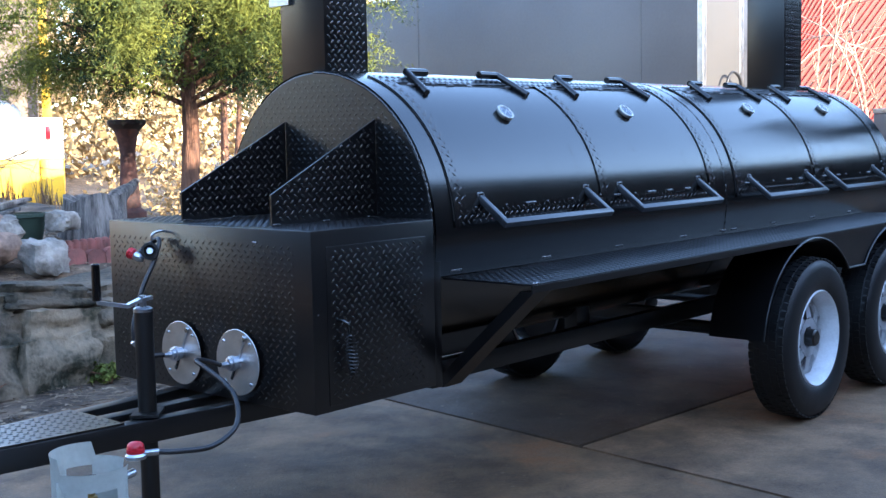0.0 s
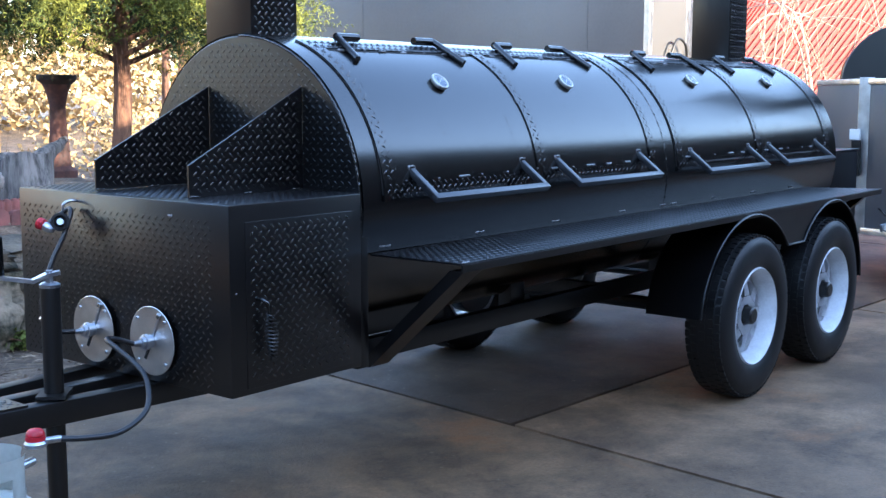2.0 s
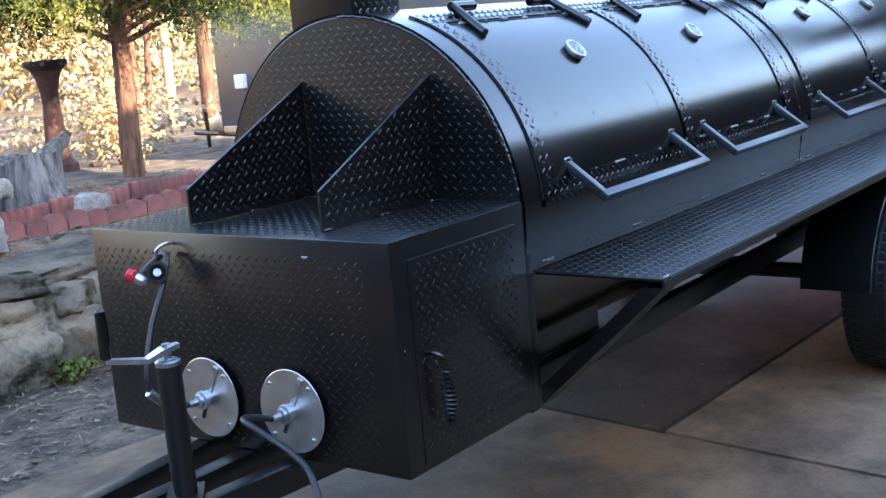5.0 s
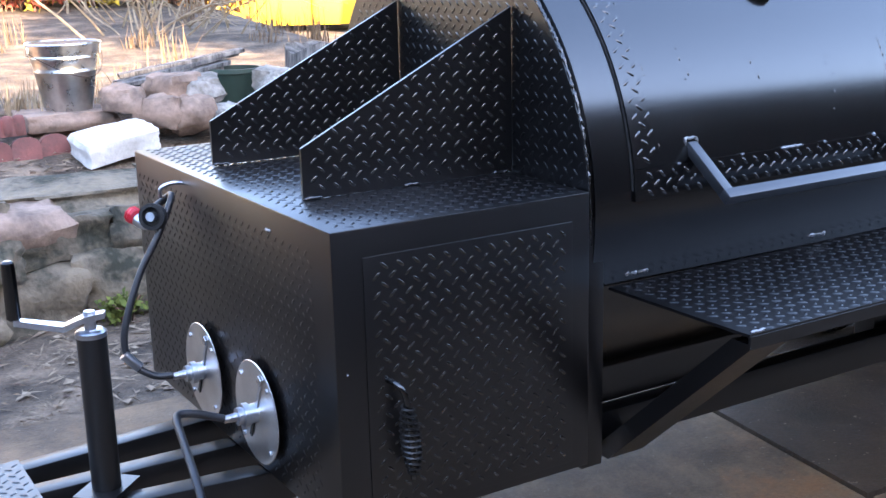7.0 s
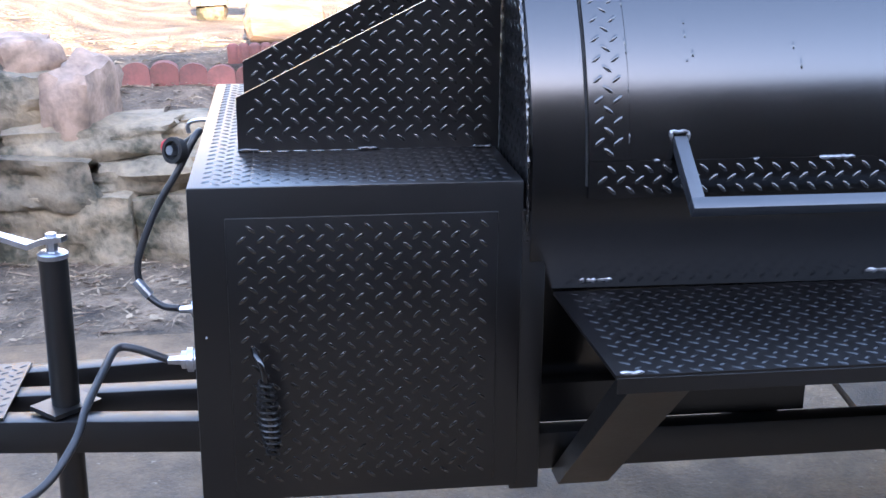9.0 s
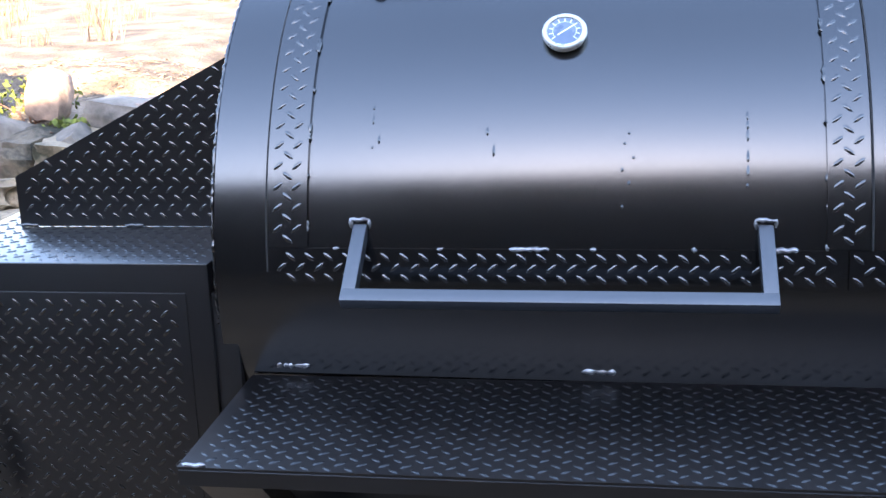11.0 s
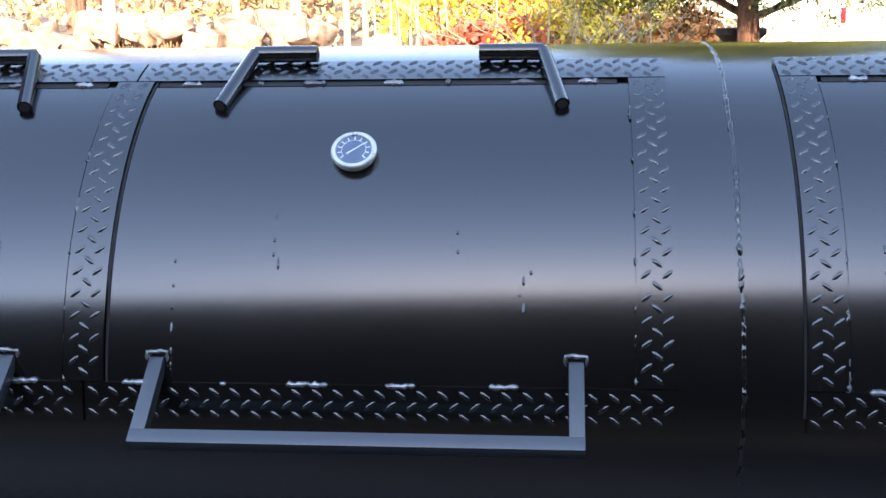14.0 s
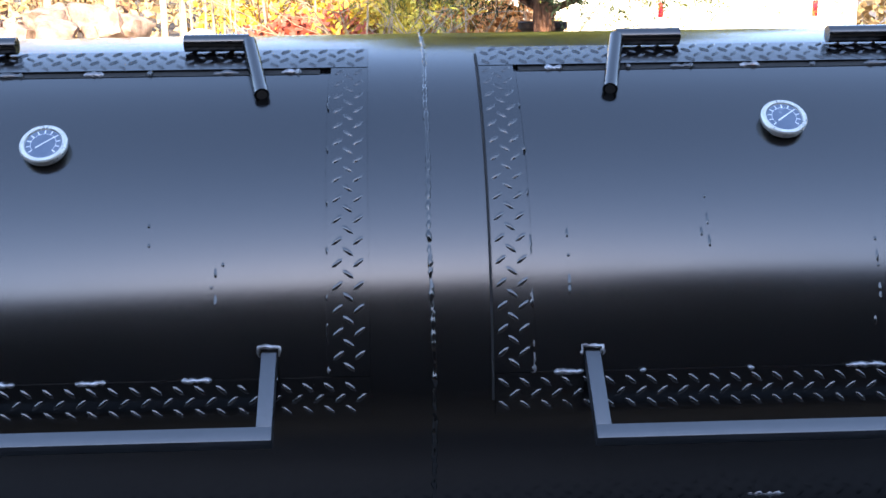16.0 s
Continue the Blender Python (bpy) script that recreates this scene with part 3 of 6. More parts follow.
# burner air discs on the front of the firebox
for yd in (0.135, -0.18):
    m = Matrix.Translation((-0.012, yd, 0.627)) @ pose(0, 0, 0, 0, -90, 0)
    disc = part("air_disc", lathe(BM(), [(0.112, 0.0), (0.114, 0.0015), (0.112, 0.003)], m, 48), STEEL, smoker, "round brushed steel air disc", smooth=30)
    for k in range(4):
        a = radians(45 + 90 * k)
        part("bolt", lathe(BM(), [(0.0055, 0.002), (0.0055, 0.007), (0.003, 0.008)], m @ Matrix.Translation((0.098 * math.cos(a), 0.098 * math.sin(a), 0)), 8), ZINC, disc)
    hub = part("burner_hub", lathe(BM(), [(0.021, 0.002), (0.021, 0.02), (0.026, 0.022), (0.026, 0.034), (0.019, 0.036), (0.019, 0.046), (0.010, 0.048), (0.008, 0.075)], m, 20), ZINC, disc, "zinc burner fitting", smooth=35)
    for a, ln in ((radians(-28), 0.085), (radians(152), 0.05)):
        q = m @ pose(0, 0, 0, 0, 0, math.degrees(a))
        bm = box(BM(), 0.02, 0.02 + ln, -0.005, 0.005, 0.003, 0.006)
        bm.transform(q)
        part("vane", bm, JOINT if ln < 0.06 else ZINC, disc)
    bm = box(BM(), 0.088, 0.106, -0.008, 0.008, 0.004, 0.012, 0.002)
    bm.transform(m @ pose(0, 0, 0, 0, 0, -28))
    part("wing_nut", bm, CHROME, disc)

# stacks
for x0, x1, y0, y1 in ((0.645, 0.880, 0.045, 0.295), (4.61, 4.865, 0.03, 0.285)):
    zb, zt = 1.60, 2.50
    stack = part("chimney", box(BM(), x0, x1, y0, y1, zb, zt, 0.003), PLATE, smoker, "square black smoke stack", smooth=30)
    tread_part(stack, lambda u, v, h, y0=y0: (u, y0 - h, v), x0 + 0.008, x1 - 0.008, zb + 0.015, zt - 0.02, bright=True)

part("stack_plate", box(BM(), 0.630, 0.643, 0.23, 0.345, 1.905, 2.20, 0.001), ZINC, smoker, "riveted zinc plate on the stack")
for zr in (1.93, 1.99, 2.05):
    for yr in (0.30, 0.318):
        part("rivet", lathe(BM(), [(0.004, 0.0), (0.003, 0.003)], Matrix.Translation((0.630, yr + 0.01, zr)) @ pose(0, 0, 0, 0, -90, 0), 8), STEEL, smoker)

# side shelf
SH_Z = 0.872
sh = [(0.648, -0.535), (0.655, -0.93), (4.70, -0.93), (4.50, -0.50)]
shelf = part("side_shelf", prism(BM(), sh, "z", SH_Z - 0.006, SH_Z), PLATE, smoker, "black tread plate side shelf")
tread_part(shelf, lambda u, v, h: (u, v, SH_Z + h), 0.665, 4.66, -0.925, -0.545,
           inside=lambda u, v: u > 0.665 and u < 4.52 + (-0.5 - v) * 0.4)
part("shelf_lip", box(BM(), 0.657, 4.69, -0.932, -0.925, SH_Z - 0.030, SH_Z - 0.004, 0.001), FRAME, shelf)
bm = BM()
for xw in (0.725, 1.282, 1.812, 2.36, 2.75, 2.86, 3.30, 3.78, 4.3):
    part("weld", bead(BM(), [(xw - 0.033, -0.530, SH_Z + 0.020), (xw + 0.033, -0.530, SH_Z + 0.020)], 0.0065), WELD, shelf, "bright weld", smooth=60)
part("weld", bead(BM(), [(0.662, -0.926, SH_Z + 0.002), (0.70, -0.926, SH_Z + 0.002)], 0.004), WELD, shelf, smooth=60)
# gusset brackets below the shelf
for xb, wide in ((0.70, 0.10), (4.45, 0.05)):
    poly = [(-0.925, SH_Z - 0.006), (-0.50, 0.47), (-0.42, 0.47), (-0.50, SH_Z - 0.006)]
    part("shelf_bracket", prism(BM(), [(-0.92, SH_Z - 0.031), (-0.50, 0.46), (-0.44, 0.46), (-0.86, SH_Z - 0.031)], "x", xb - 0.02, xb + wide - 0.02), FRAME, shelf)

# running gear
WX, WY, WZ = (2.980, 3.968), -0.838, 0.360


def wheel(x, y, side):
    base = Matrix.Translation((x, y, WZ)) @ pose(0, 0, 0, 90 * side, 0, 0)
    w = new("wheel")
    w.parent = smoker
    w.empty_display_size = 0.1
    w.matrix_basis = base
    prof = [(0.228, -0.080), (0.246, -0.098), (0.29, -0.107), (0.343, -0.103), (0.376, -0.090), (0.390, -0.068), (0.3955, -0.03), (0.396, 0), (0.3955, 0.03), (0.390, 0.068),
            (0.376, 0.090), (0.343, 0.103), (0.29, 0.107), (0.246, 0.098), (0.228, 0.080)]
    tyre = part("tyre", lathe(BM(), prof, Matrix(), 64, closed=True), RUBBER, w, "black rubber tyre", smooth=50)
    bm = BM()
    for k in range(60):
        a = 2 * math.pi * k / 60
        for zc, wd, sh in ((-0.073, 0.013, 0.0), (-0.04, 0.014, 0.5), (0.0, 0.015, 0.0), (0.04, 0.014, 0.5), (0.073, 0.013, 0.0)):
            rr = 0.3952 - (0.005 if abs(zc) > 0.06 else 0)
            q = pose(0, 0, 0, 0, 0, math.degrees(a) + sh * 360 / 60)
            vs = [bm.verts.new(q @ Vector((rr + dr, dy, zc + dz))) for dr in (-0.006, 0.0028) for dy in (-0.0155, 0.0155) for dz in (-wd, wd)]
            for f in ((0, 1, 3, 2), (4, 6, 7, 5), (0, 4, 5, 1), (2, 3, 7, 6), (0, 2, 6, 4), (1, 5, 7, 3)):
                bm.faces.new([vs[i] for i in f])
    tagged(part("tyre_tread", bm, RUBBER, tyre), kind="stuff")
    prof = [(0.238, 0.090), (0.232, 0.097), (0.224, 0.089), (0.215, 0.066), (0.206, 0.02), (0.200, -0.012)]
    rim = part("rim", lathe(BM(), prof + [(0.196, -0.02), (0.206, -0.05), (0.22, -0.086), (0.236, -0.09)], Matrix(), 48, closed=True), RIM, w, "white painted steel rim", smooth=40)
    bm = BM()
    # dished disc with eight wedge openings
    n = 8
    for k in range(n):
        c = 2 * math.pi * k / n
        def pol(r, a, z):
            return bm.verts.new((r * math.cos(c + a), r * math.sin(c + a), z))
        h = math.pi / n
        rings = ((0.055, 0.038), (0.100, 0.041), (0.172, 0.028), (0.188, 0.022), (0.206, 0.014))
        for (ra, za), (rb, zb), g0, g1 in zip(rings, rings[1:], (1.0, 0.72, 0.26, 1.0), (1.0, 0.26, 0.26, 1.0)):
            if g0 == 0.26:
                g0 = g1 = 1.0
            bm.faces.new([pol(ra, -h * g0, za), pol(ra, h * g0, za), pol(rb, h * g1, zb), pol(rb, -h * g1, zb)])
    bmesh.ops.solidify(bm, geom=bm.faces[:], thickness=0.004)
    part("spokes", bm, RIM, rim, "white spoke disc with wedge openings")
    hub = part("hub", lathe(BM(), [(0.05, -0.07), (0.05, 0.006), (0.044, 0.032), (0.042, 0.074), (0.034, 0.082), (0.0, 0.083)], Matrix(), 20), FRAME, w, "dark grease cap hub", smooth=35)
    for k in range(6):
        a = 2 * math.pi * k / 6
        part("lug_nut", lathe(BM(), [(0.009, 0.010), (0.009, 0.031), (0.005, 0.035)], Matrix.Translation((0.07 * math.cos(a), 0.07 * math.sin(a), 0)), 6), ZINC, hub)
    # drum widened into a dark backing that stands in for shade behind the openings
    part("brake_drum_backing", lathe(BM(), [(0.178, -0.12), (0.178, -0.030), (0.165, -0.022)], Matrix(), 28), FRAME, hub)
    return w


for x in WX:
    wheel(x, WY, 1)
    wheel(x, 0.88, -1)
    part("axle", rod(BM(), (x, -0.78, WZ), (x, 0.86, WZ), 0.035), FRAME, smoker)


def fender(y0, y1):
    """A double-arched fender round the two wheels, with a flat skirt between the arches."""
    def arch(cx, rx, a0, a1, n=18):
        return [(cx + rx * math.cos(radians(a0 + (a1 - a0) * i / n)), WZ + 0.498 * math.sin(radians(a0 + (a1 - a0) * i / n))) for i in range(n + 1)]
    c0, c1 = WX[0] - 0.075, WX[1] - 0.03
    top = arch(c0, 0.535, 172, 39) + arch(c1, 0.53, 141, 90, 9) + arch(c1, 0.44, 88, 4, 12)
    bm = BM()
    lo = [bm.verts.new((x, y0, z)) for x, z in top]
    hi = [bm.verts.new((x, y1, z)) for x, z in top]
    for i in range(len(top) - 1):
        bm.faces.new((lo[i], lo[i + 1], hi[i + 1], hi[i]))
    bmesh.ops.solidify(bm, geom=bm.faces[:], thickness=0.005)
    f = part("fender", bm, FRAME, smoker, "black steel double-arch fender", smooth=40)
    yy = y0 if y0 < 0 else y1 - 0.005
    poly = [(x, z + 0.004) for x, z in arch(c0, 0.535, 88, 39)] + [(x, z + 0.004) for x, z in arch(c1, 0.53, 141, 92)]
    part("skirt", prism(BM(), poly, "y", yy + 0.006, yy + 0.011), FRAME, f)
    part("edge_rod", tube(BM(), [(x, yy, z) for x, z in top], 0.006, 6), FRAME, f, smooth=60)
    return f


fender(-0.935, -0.66)
fender(0.72, 1.0)

# chassis
bm = BM()
for y in (-0.42, 0.54):
    part("frame_rail", box(BM(), 0.64, 4.95, y - 0.025, y + 0.025, 0.465, 0.545, 0.004), FRAME, smoker, smooth=30)
for x in (2.4, 3.4, 4.4, 4.90):
    part("cross_member", box(BM(), x - 0.03, x + 0.03, -0.393, 0.513, 0.468, 0.54, 0.003), FRAME, smoker, smooth=30)
for x in (1.12, 1.74, 3.05, 4.2):
    for y in (-0.36, 0.48):
        part("cradle", box(BM(), x - 0.05, x + 0.05, y - 0.033, y + 0.033, 0.49, 0.66, 0.003), FRAME, smoker, smooth=30)
part("belly_plate", box(BM(), 0.66, 1.22, -0.402, -0.396, 0.548, 0.66, 0.001), FRAME, smoker)
TY = 0.02
for s in (-1, 1):
    p0, p1 = Vector((0.60, TY + s * 0.239, 0.451)), Vector((-1.32, TY + s * 0.05, 0.451))
    d = (p1 - p0).normalized()
    m2 = Matrix.Translation(p0) @ Matrix((d, Vector((0, 0, 1)).cross(d), Vector((0, 0, 1)))).transposed().to_4x4()
    bm = box(BM(), 0, (p1 - p0).length, -0.028, 0.028, -0.037, 0.037, 0.004)
    bm.transform(m2)
    part("tongue_beam", bm, FRAME, smoker, "black steel tongue beam", smooth=30)
part("tongue_beam", box(BM(), -1.1, 0.60, TY - 0.028, TY + 0.028, 0.416, 0.4872, 0.004), FRAME, smoker, "black steel tongue beam", smooth=30)
poly = [(-0.44, TY - 0.158), (-1.34, TY - 0.07), (-1.34, TY + 0.07), (-0.44, TY + 0.158)]
plate = part("tongue_plate", prism(BM(), poly, "z", 0.4895, 0.495), PLATE, smoker, "black tread plate on the tongue")
tread_part(plate, lambda u, v, h: (u, v, 0.495 + h), -1.33, -0.445, TY - 0.155, TY + 0.155, inside=lambda u, v: abs(v - TY) < 0.07 + (u + 1.34) * 0.0978 - 0.014)
part("coupler", box(BM(), -1.62, -1.25, TY - 0.04, TY + 0.04, 0.40, 0.485, 0.012), FRAME, smoker, smooth=30)
# jack
JX, JY = -0.318, -0.088
jack = part("tongue_jack", rod(BM(), (JX, JY, 0.16), (JX, JY, 0.832), 0.030, seg=24), FRAME, smoker, "black tongue jack tube", smooth=40)
part("jack_leg", rod(BM(), (JX, JY, -0.01), (JX, JY, 0.2), 0.023, seg=20), FRAME, jack, smooth=40)
part("jack_foot", lathe(BM(), [(0.05, 0.0), (0.055, 0.004), (0.05, 0.03), (0.03, 0.034)], Matrix.Translation((JX, JY, -0.04)), 20), FRAME, jack)
part("jack_cap", lathe(BM(), [(0.0315, 0.832), (0.0315, 0.842), (0.024, 0.847)], Matrix.Translation((JX, JY, 0)), 24), ZINC, jack, smooth=35)
prism(bm := BM(), [(-0.06, -0.045), (0.06, -0.045), (0.06, 0.045), (-0.06, 0.045)], "z", 0.493, 0.503)
bm.transform(Matrix.Translation((JX, JY, 0)) @ pose(0, 0, 0, 0, 0, 45))
part("jack_flange", bm, FRAME, jack)

# crank of the jack
CR0, CR1 = Vector((JX, JY, 0.862)), Vector((-0.452, -0.033, 0.872))
part("crank_bolt", rod(BM(), (JX, JY, 0.842), (JX, JY, 0.885), 0.012, seg=6), ZINC, jack)
bm = BM()
pts = [Vector((JX + 0.028, JY - 0.012, 0.876)), CR0 + Vector((-0.01, 0.004, 0.008)), CR0.lerp(CR1, 0.35) + Vector((0, 0, -0.012)), CR1]
wid = Vector((CR1 - CR0).cross(Vector((0, 0, 1)))).normalized()
rows = []
for p, w in zip(pts, (0.012, 0.020, 0.016, 0.011)):
    rows.append([bm.verts.new(p + wid * a * w + Vector((0, 0, b * 0.006))) for a, b in ((-1, -1), (1, -1), (1, 1), (-1, 1))])
for a, b in zip(rows, rows[1:]):
    for k in range(4):
        bm.faces.new((a[k], a[(k + 1) % 4], b[(k + 1) % 4], b[k]))
bm.faces.new(rows[0])
bm.faces.new(rows[-1][::-1])
crank = part("crank", bm, ZINC, jack, "zinc plated crank arm")
part("grip", lathe(BM(), [(0.010, 0.0), (0.0145, 0.004), (0.0135, 0.10), (0.0125, 0.118), (0.008, 0.122)], Matrix.Translation(CR1 + Vector((0, 0, 0.004))), 16), BLACK, crank, "black plastic crank grip", smooth=40)
# rear box and tail lamp bracket
rb = part("rear_box", box(BM(), X1 + 0.02, 5.60, -0.46, 0.45, 0.52, 1.05, 0.006), FRAME, smoker, "black steel box at the rear", smooth=30)
part("lid", box(BM(), X1 + 0.01, 5.61, -0.47, 0.46, 1.052, 1.064, 0.003), PLATE, rb)
lamp = part("marker_lamp", box(BM(), 4.84, 4.92, -0.90, -0.88, 0.60, 0.645, 0.006), ZINC, smoker, "small zinc lamp holder below the shelf", smooth=30)
part("lamp_glass", box(BM(), 4.855, 4.905, -0.904, -0.9005, 0.608, 0.637, 0.002), PAPER, lamp)
part("lamp_wire", tube(BM(), smooth_path([(4.86, -0.86, 0.74), (4.92, -0.90, 0.68), (5.02, -0.94, 0.585), (4.93, -0.92, 0.585), (4.85, -0.90, 0.61)]), 0.005, 6), HOSE, lamp, smooth=60)

# ---- gas lines and cylinder ----
hose = thing("gas_hose", "black rubber gas hose with a red regulator", "gas hose", "gas hoses")
part("hose", tube(BM(), smooth_path([(-0.087, -0.18, 0.63), (-0.15, -0.178, 0.655), (-0.188, -0.185, 0.660), (-0.205, -0.26, 0.645), (-0.225, -0.38, 0.615), (-0.24, -0.45, 0.575), (-0.30, -0.52, 0.515),
     (-0.42, -0.56, 0.485), (-0.52, -0.54, 0.487), (-0.585, -0.495, 0.492)], 8), 0.0085, 10), HOSE, hose, "black rubber hose", smooth=60)
part("fitting", rod(BM(), (-0.572, -0.503, 0.491), (-0.632, -0.508, 0.498), 0.0095, seg=10), ZINC, hose, smooth=40)
part("regulator", lathe(BM(), [(0.020, -0.028), (0.036, -0.024), (0.038, -0.012), (0.032, -0.004)], Matrix.Translation((-0.655, -0.515, 0.510)) @ Matrix.Scale(0.8, 4), 24), ZINC, hose, "zinc regulator body", smooth=40)
part("cap", lathe(BM(), [(0.031, -0.006), (0.033, 0.002), (0.031, 0.010), (0.029, 0.011), (0.031, 0.014), (0.029, 0.024), (0.022, 0.032), (0.012, 0.035), (0.0, 0.0355)], Matrix.Translation((-0.655, -0.515, 0.511)) @ Matrix.Scale(0.8, 4), 24), RED, hose, "red regulator cap", smooth=40)
hose = thing("gas_hose", "black rubber gas hose hung on a hook with a red regulator", "gas hose", "gas hoses")
part("hose", tube(BM(), smooth_path([(-0.087, 0.135, 0.63), (-0.13, 0.15, 0.635), (-0.172, 0.17, 0.672), (-0.178, 0.178, 0.74), (-0.13, 0.19, 0.86), (-0.075, 0.195, 0.95), (-0.04, 0.205, 1.015), (-0.026, 0.23, 1.032), (-0.04, 0.255, 1.015), (-0.075, 0.275, 0.985)], 8), 0.0085, 10),
     HOSE, hose, "black rubber hose", smooth=60)
part("hose_clip", rod(BM(), (-0.155, 0.162, 0.655), (-0.186, 0.172, 0.69), 0.0125, seg=12), ZINC, hose, smooth=40)
part("cap", lathe(BM(), [(0.017, -0.008), (0.021, 0.0), (0.017, 0.008), (0.021, 0.012), (0.012, 0.020), (0.0, 0.021)], Matrix.Translation((-0.10, 0.280, 0.982)) @ pose(0, 0, 0, -75, -40, 0), 10), RED, hose, "red regulator cap", smooth=30)
part("regulator", lathe(BM(), [(0.007, -0.046), (0.010, -0.042), (0.016, -0.026), (0.016, -0.010), (0.012, -0.006)], Matrix.Translation((-0.10, 0.280, 0.982)) @ pose(0, 0, 0, -50, -40, 0), 16), ZINC, hose, "zinc regulator body", smooth=40)
RING_AXIS = Vector((-0.62, -0.76, 0.2)).normalized()
part("coupling_nut", lathe(BM(), [(0.014, 0.0), (0.029, 0.002), (0.031, 0.012), (0.031, 0.026), (0.022, 0.028), (0.021, 0.014), (0.010, 0.012), (0.009, 0.03), (0.0, 0.031)], Matrix.Translation((-0.072, 0.212, 0.990)) @ RING_AXIS.to_track_quat("Z", "Y").to_matrix().to_4x4(), 24), JOINT, hose, "black coupling nut", smooth=40)
part("stem", rod(BM(), Vector((-0.072, 0.212, 0.990)) + RING_AXIS * 0.004, Vector((-0.072, 0.212, 0.990)) + RING_AXIS * 0.034, 0.011, seg=12), ZINC, hose)
part("hook", tube(BM(), smooth_path([(0.0, 0.222, 1.058), (-0.022, 0.223, 1.060), (-0.044, 0.225, 1.055), (-0.052, 0.229, 1.044), (-0.050, 0.232, 1.028)], 6), 0.0048, 8), ZINC, firebox, "bent zinc hook", smooth=60)

PX, PY = -0.835, -0.565
cyl = thing("propane_cylinder", "white propane cylinder with a slotted collar standing on the concrete", "gas cylinder", at=(PX, PY, -0.04))
part("body", lathe(BM(), [(0.0, 0.035), (0.09, 0.038), (0.135, 0.06), (0.152, 0.10), (0.1535, 0.24), (0.1545, 0.245), (0.1535, 0.25), (0.152, 0.36), (0.138, 0.405), (0.10, 0.438), (0.05, 0.452), (0.0, 0.455)], Matrix(), 40), TANKW, cyl, "white steel body", smooth=35)
for k, (a0, a1, z0, z1, m_, h) in enumerate(((-62, 28, 0.13, 0.262, BLUELABEL, 0.0), (-50, 14, 0.225, 0.242, PAPER, 0.001), (-50, -4, 0.19, 0.204, PAPER, 0.001), (-50, 4, 0.155, 0.169, PAPER, 0.001))):
    bm, rows = BM(), []
    for i in range(13):
        a = radians(a0 + (a1 - a0) * i / 12)
        rows.append([bm.verts.new(((0.1552 + h) * math.cos(a), (0.1552 + h) * math.sin(a), z)) for z in (z0, z1)])
    for p, q in zip(rows, rows[1:]):
        bm.faces.new((p[0], q[0], q[1], p[1]))
    part("label" if k == 0 else "label_bar", bm, m_, cyl, "blue paper label" if k == 0 else "", smooth=40)
part("foot_ring", lathe(BM(), [(0.100, 0.0), (0.102, 0.0), (0.104, 0.06), (0.100, 0.06)], Matrix(), 36, closed=True), TANKW, cyl, smooth=40)
bm = BM()
na, nz, grid = 60, 8, {}
def collar_top(a):
    back = abs(((a - 118 + 180) % 360) - 180)
    return 0.600 if back < 70 else 0.560
for i in range(na + 1):
    a = 360 * i / na
    for j in range(nz + 1):
        if i == na:
            grid[i, j] = grid[0, j]
        else:
            z = 0.428 + (collar_top(a) - 0.428) * j / nz
            r = 0.099 + 0.003 * (j == nz)
            grid[i, j] = bm.verts.new((r * math.cos(radians(a)), r * math.sin(radians(a)), z))
for i in range(na):
    a = 360 * (i + 0.5) / na
    for j in range(nz):
        gap = 320 < a < 352 and j > 1
        slot = any(abs(((a - c + 180) % 360) - 180) < w for c, w in ((258, 26), (190, 10), (75, 24))) and 2 <= j <= 4
        if not gap and not slot:
            bm.faces.new((grid[i, j], grid[i + 1, j], grid[i + 1, j + 1], grid[i, j + 1]))
bmesh.ops.solidify(bm, geom=bm.faces[:], thickness=0.003)
part("collar", bm, TANKW, cyl, "white slotted collar", smooth=40)
part("valve", lathe(BM(), [(0.018, 0.45), (0.018, 0.475), (0.013, 0.478), (0.013, 0.50), (0.020, 0.502), (0.020, 0.512), (0.008, 0.514)], Matrix(), 14), mat("brass", (0.55, 0.38, 0.16), 0.35, metal=1.0, scale=20), cyl, "brass valve", smooth=40)
part("valve_outlet", rod(BM(), (0.01, 0.003, 0.488), (0.17, 0.05, 0.493), 0.012, seg=10), ZINC, cyl, smooth=40)
part("valve_wheel", lathe(BM(), [(0.03, 0.514), (0.034, 0.518), (0.032, 0.526), (0.01, 0.527)], Matrix(), 12), JOINT, cyl, smooth=40)


# ---- ground ----
def step(a, b, x):
    t = min(1.0, max(0.0, (x - a) / (b - a)))
    return t * t * (3 - 2 * t)


def wall_y(x):
    """The line of the stone retaining wall."""
    return 2.93 + 0.05 * x + 0.06 * math.sin(1.3 * x)


def wall_top(x):
    return 0.46 + 0.30 * (1 - step(-1.9, -0.7, x))


def ground_z(x, y):
    left = 1 - step(3.6, 6.0, x)
    w = wall_y(x)
    up = step(0.12, 0.30, y - w) * wall_top(x) * left
    bank = (step(0.3, 1.15, y - w) * 0.16 + step(1.10, 1.35, y - w) * 0.11) * left
    rise = (step(4.6, 16, y) * 0.62 + step(16, 60, y) * 1.2) * (1 - 0.8 * step(4.5, 9, x))
    rough = 0.03 * noise.noise(Vector((x * 1.1, y * 1.1, 0))) + 0.016 * noise.noise(Vector((x * 4, y * 4, 3)))
    far = step(40, 200, math.hypot(x, y)) * 6 * noise.noise(Vector((x * 0.004, y * 0.004, 9)))
    return up + bank + rise + rough * step(1.9, 2.6, y) - 0.052 - 0.06 * (1 - step(1.45, 1.62, y)) + far


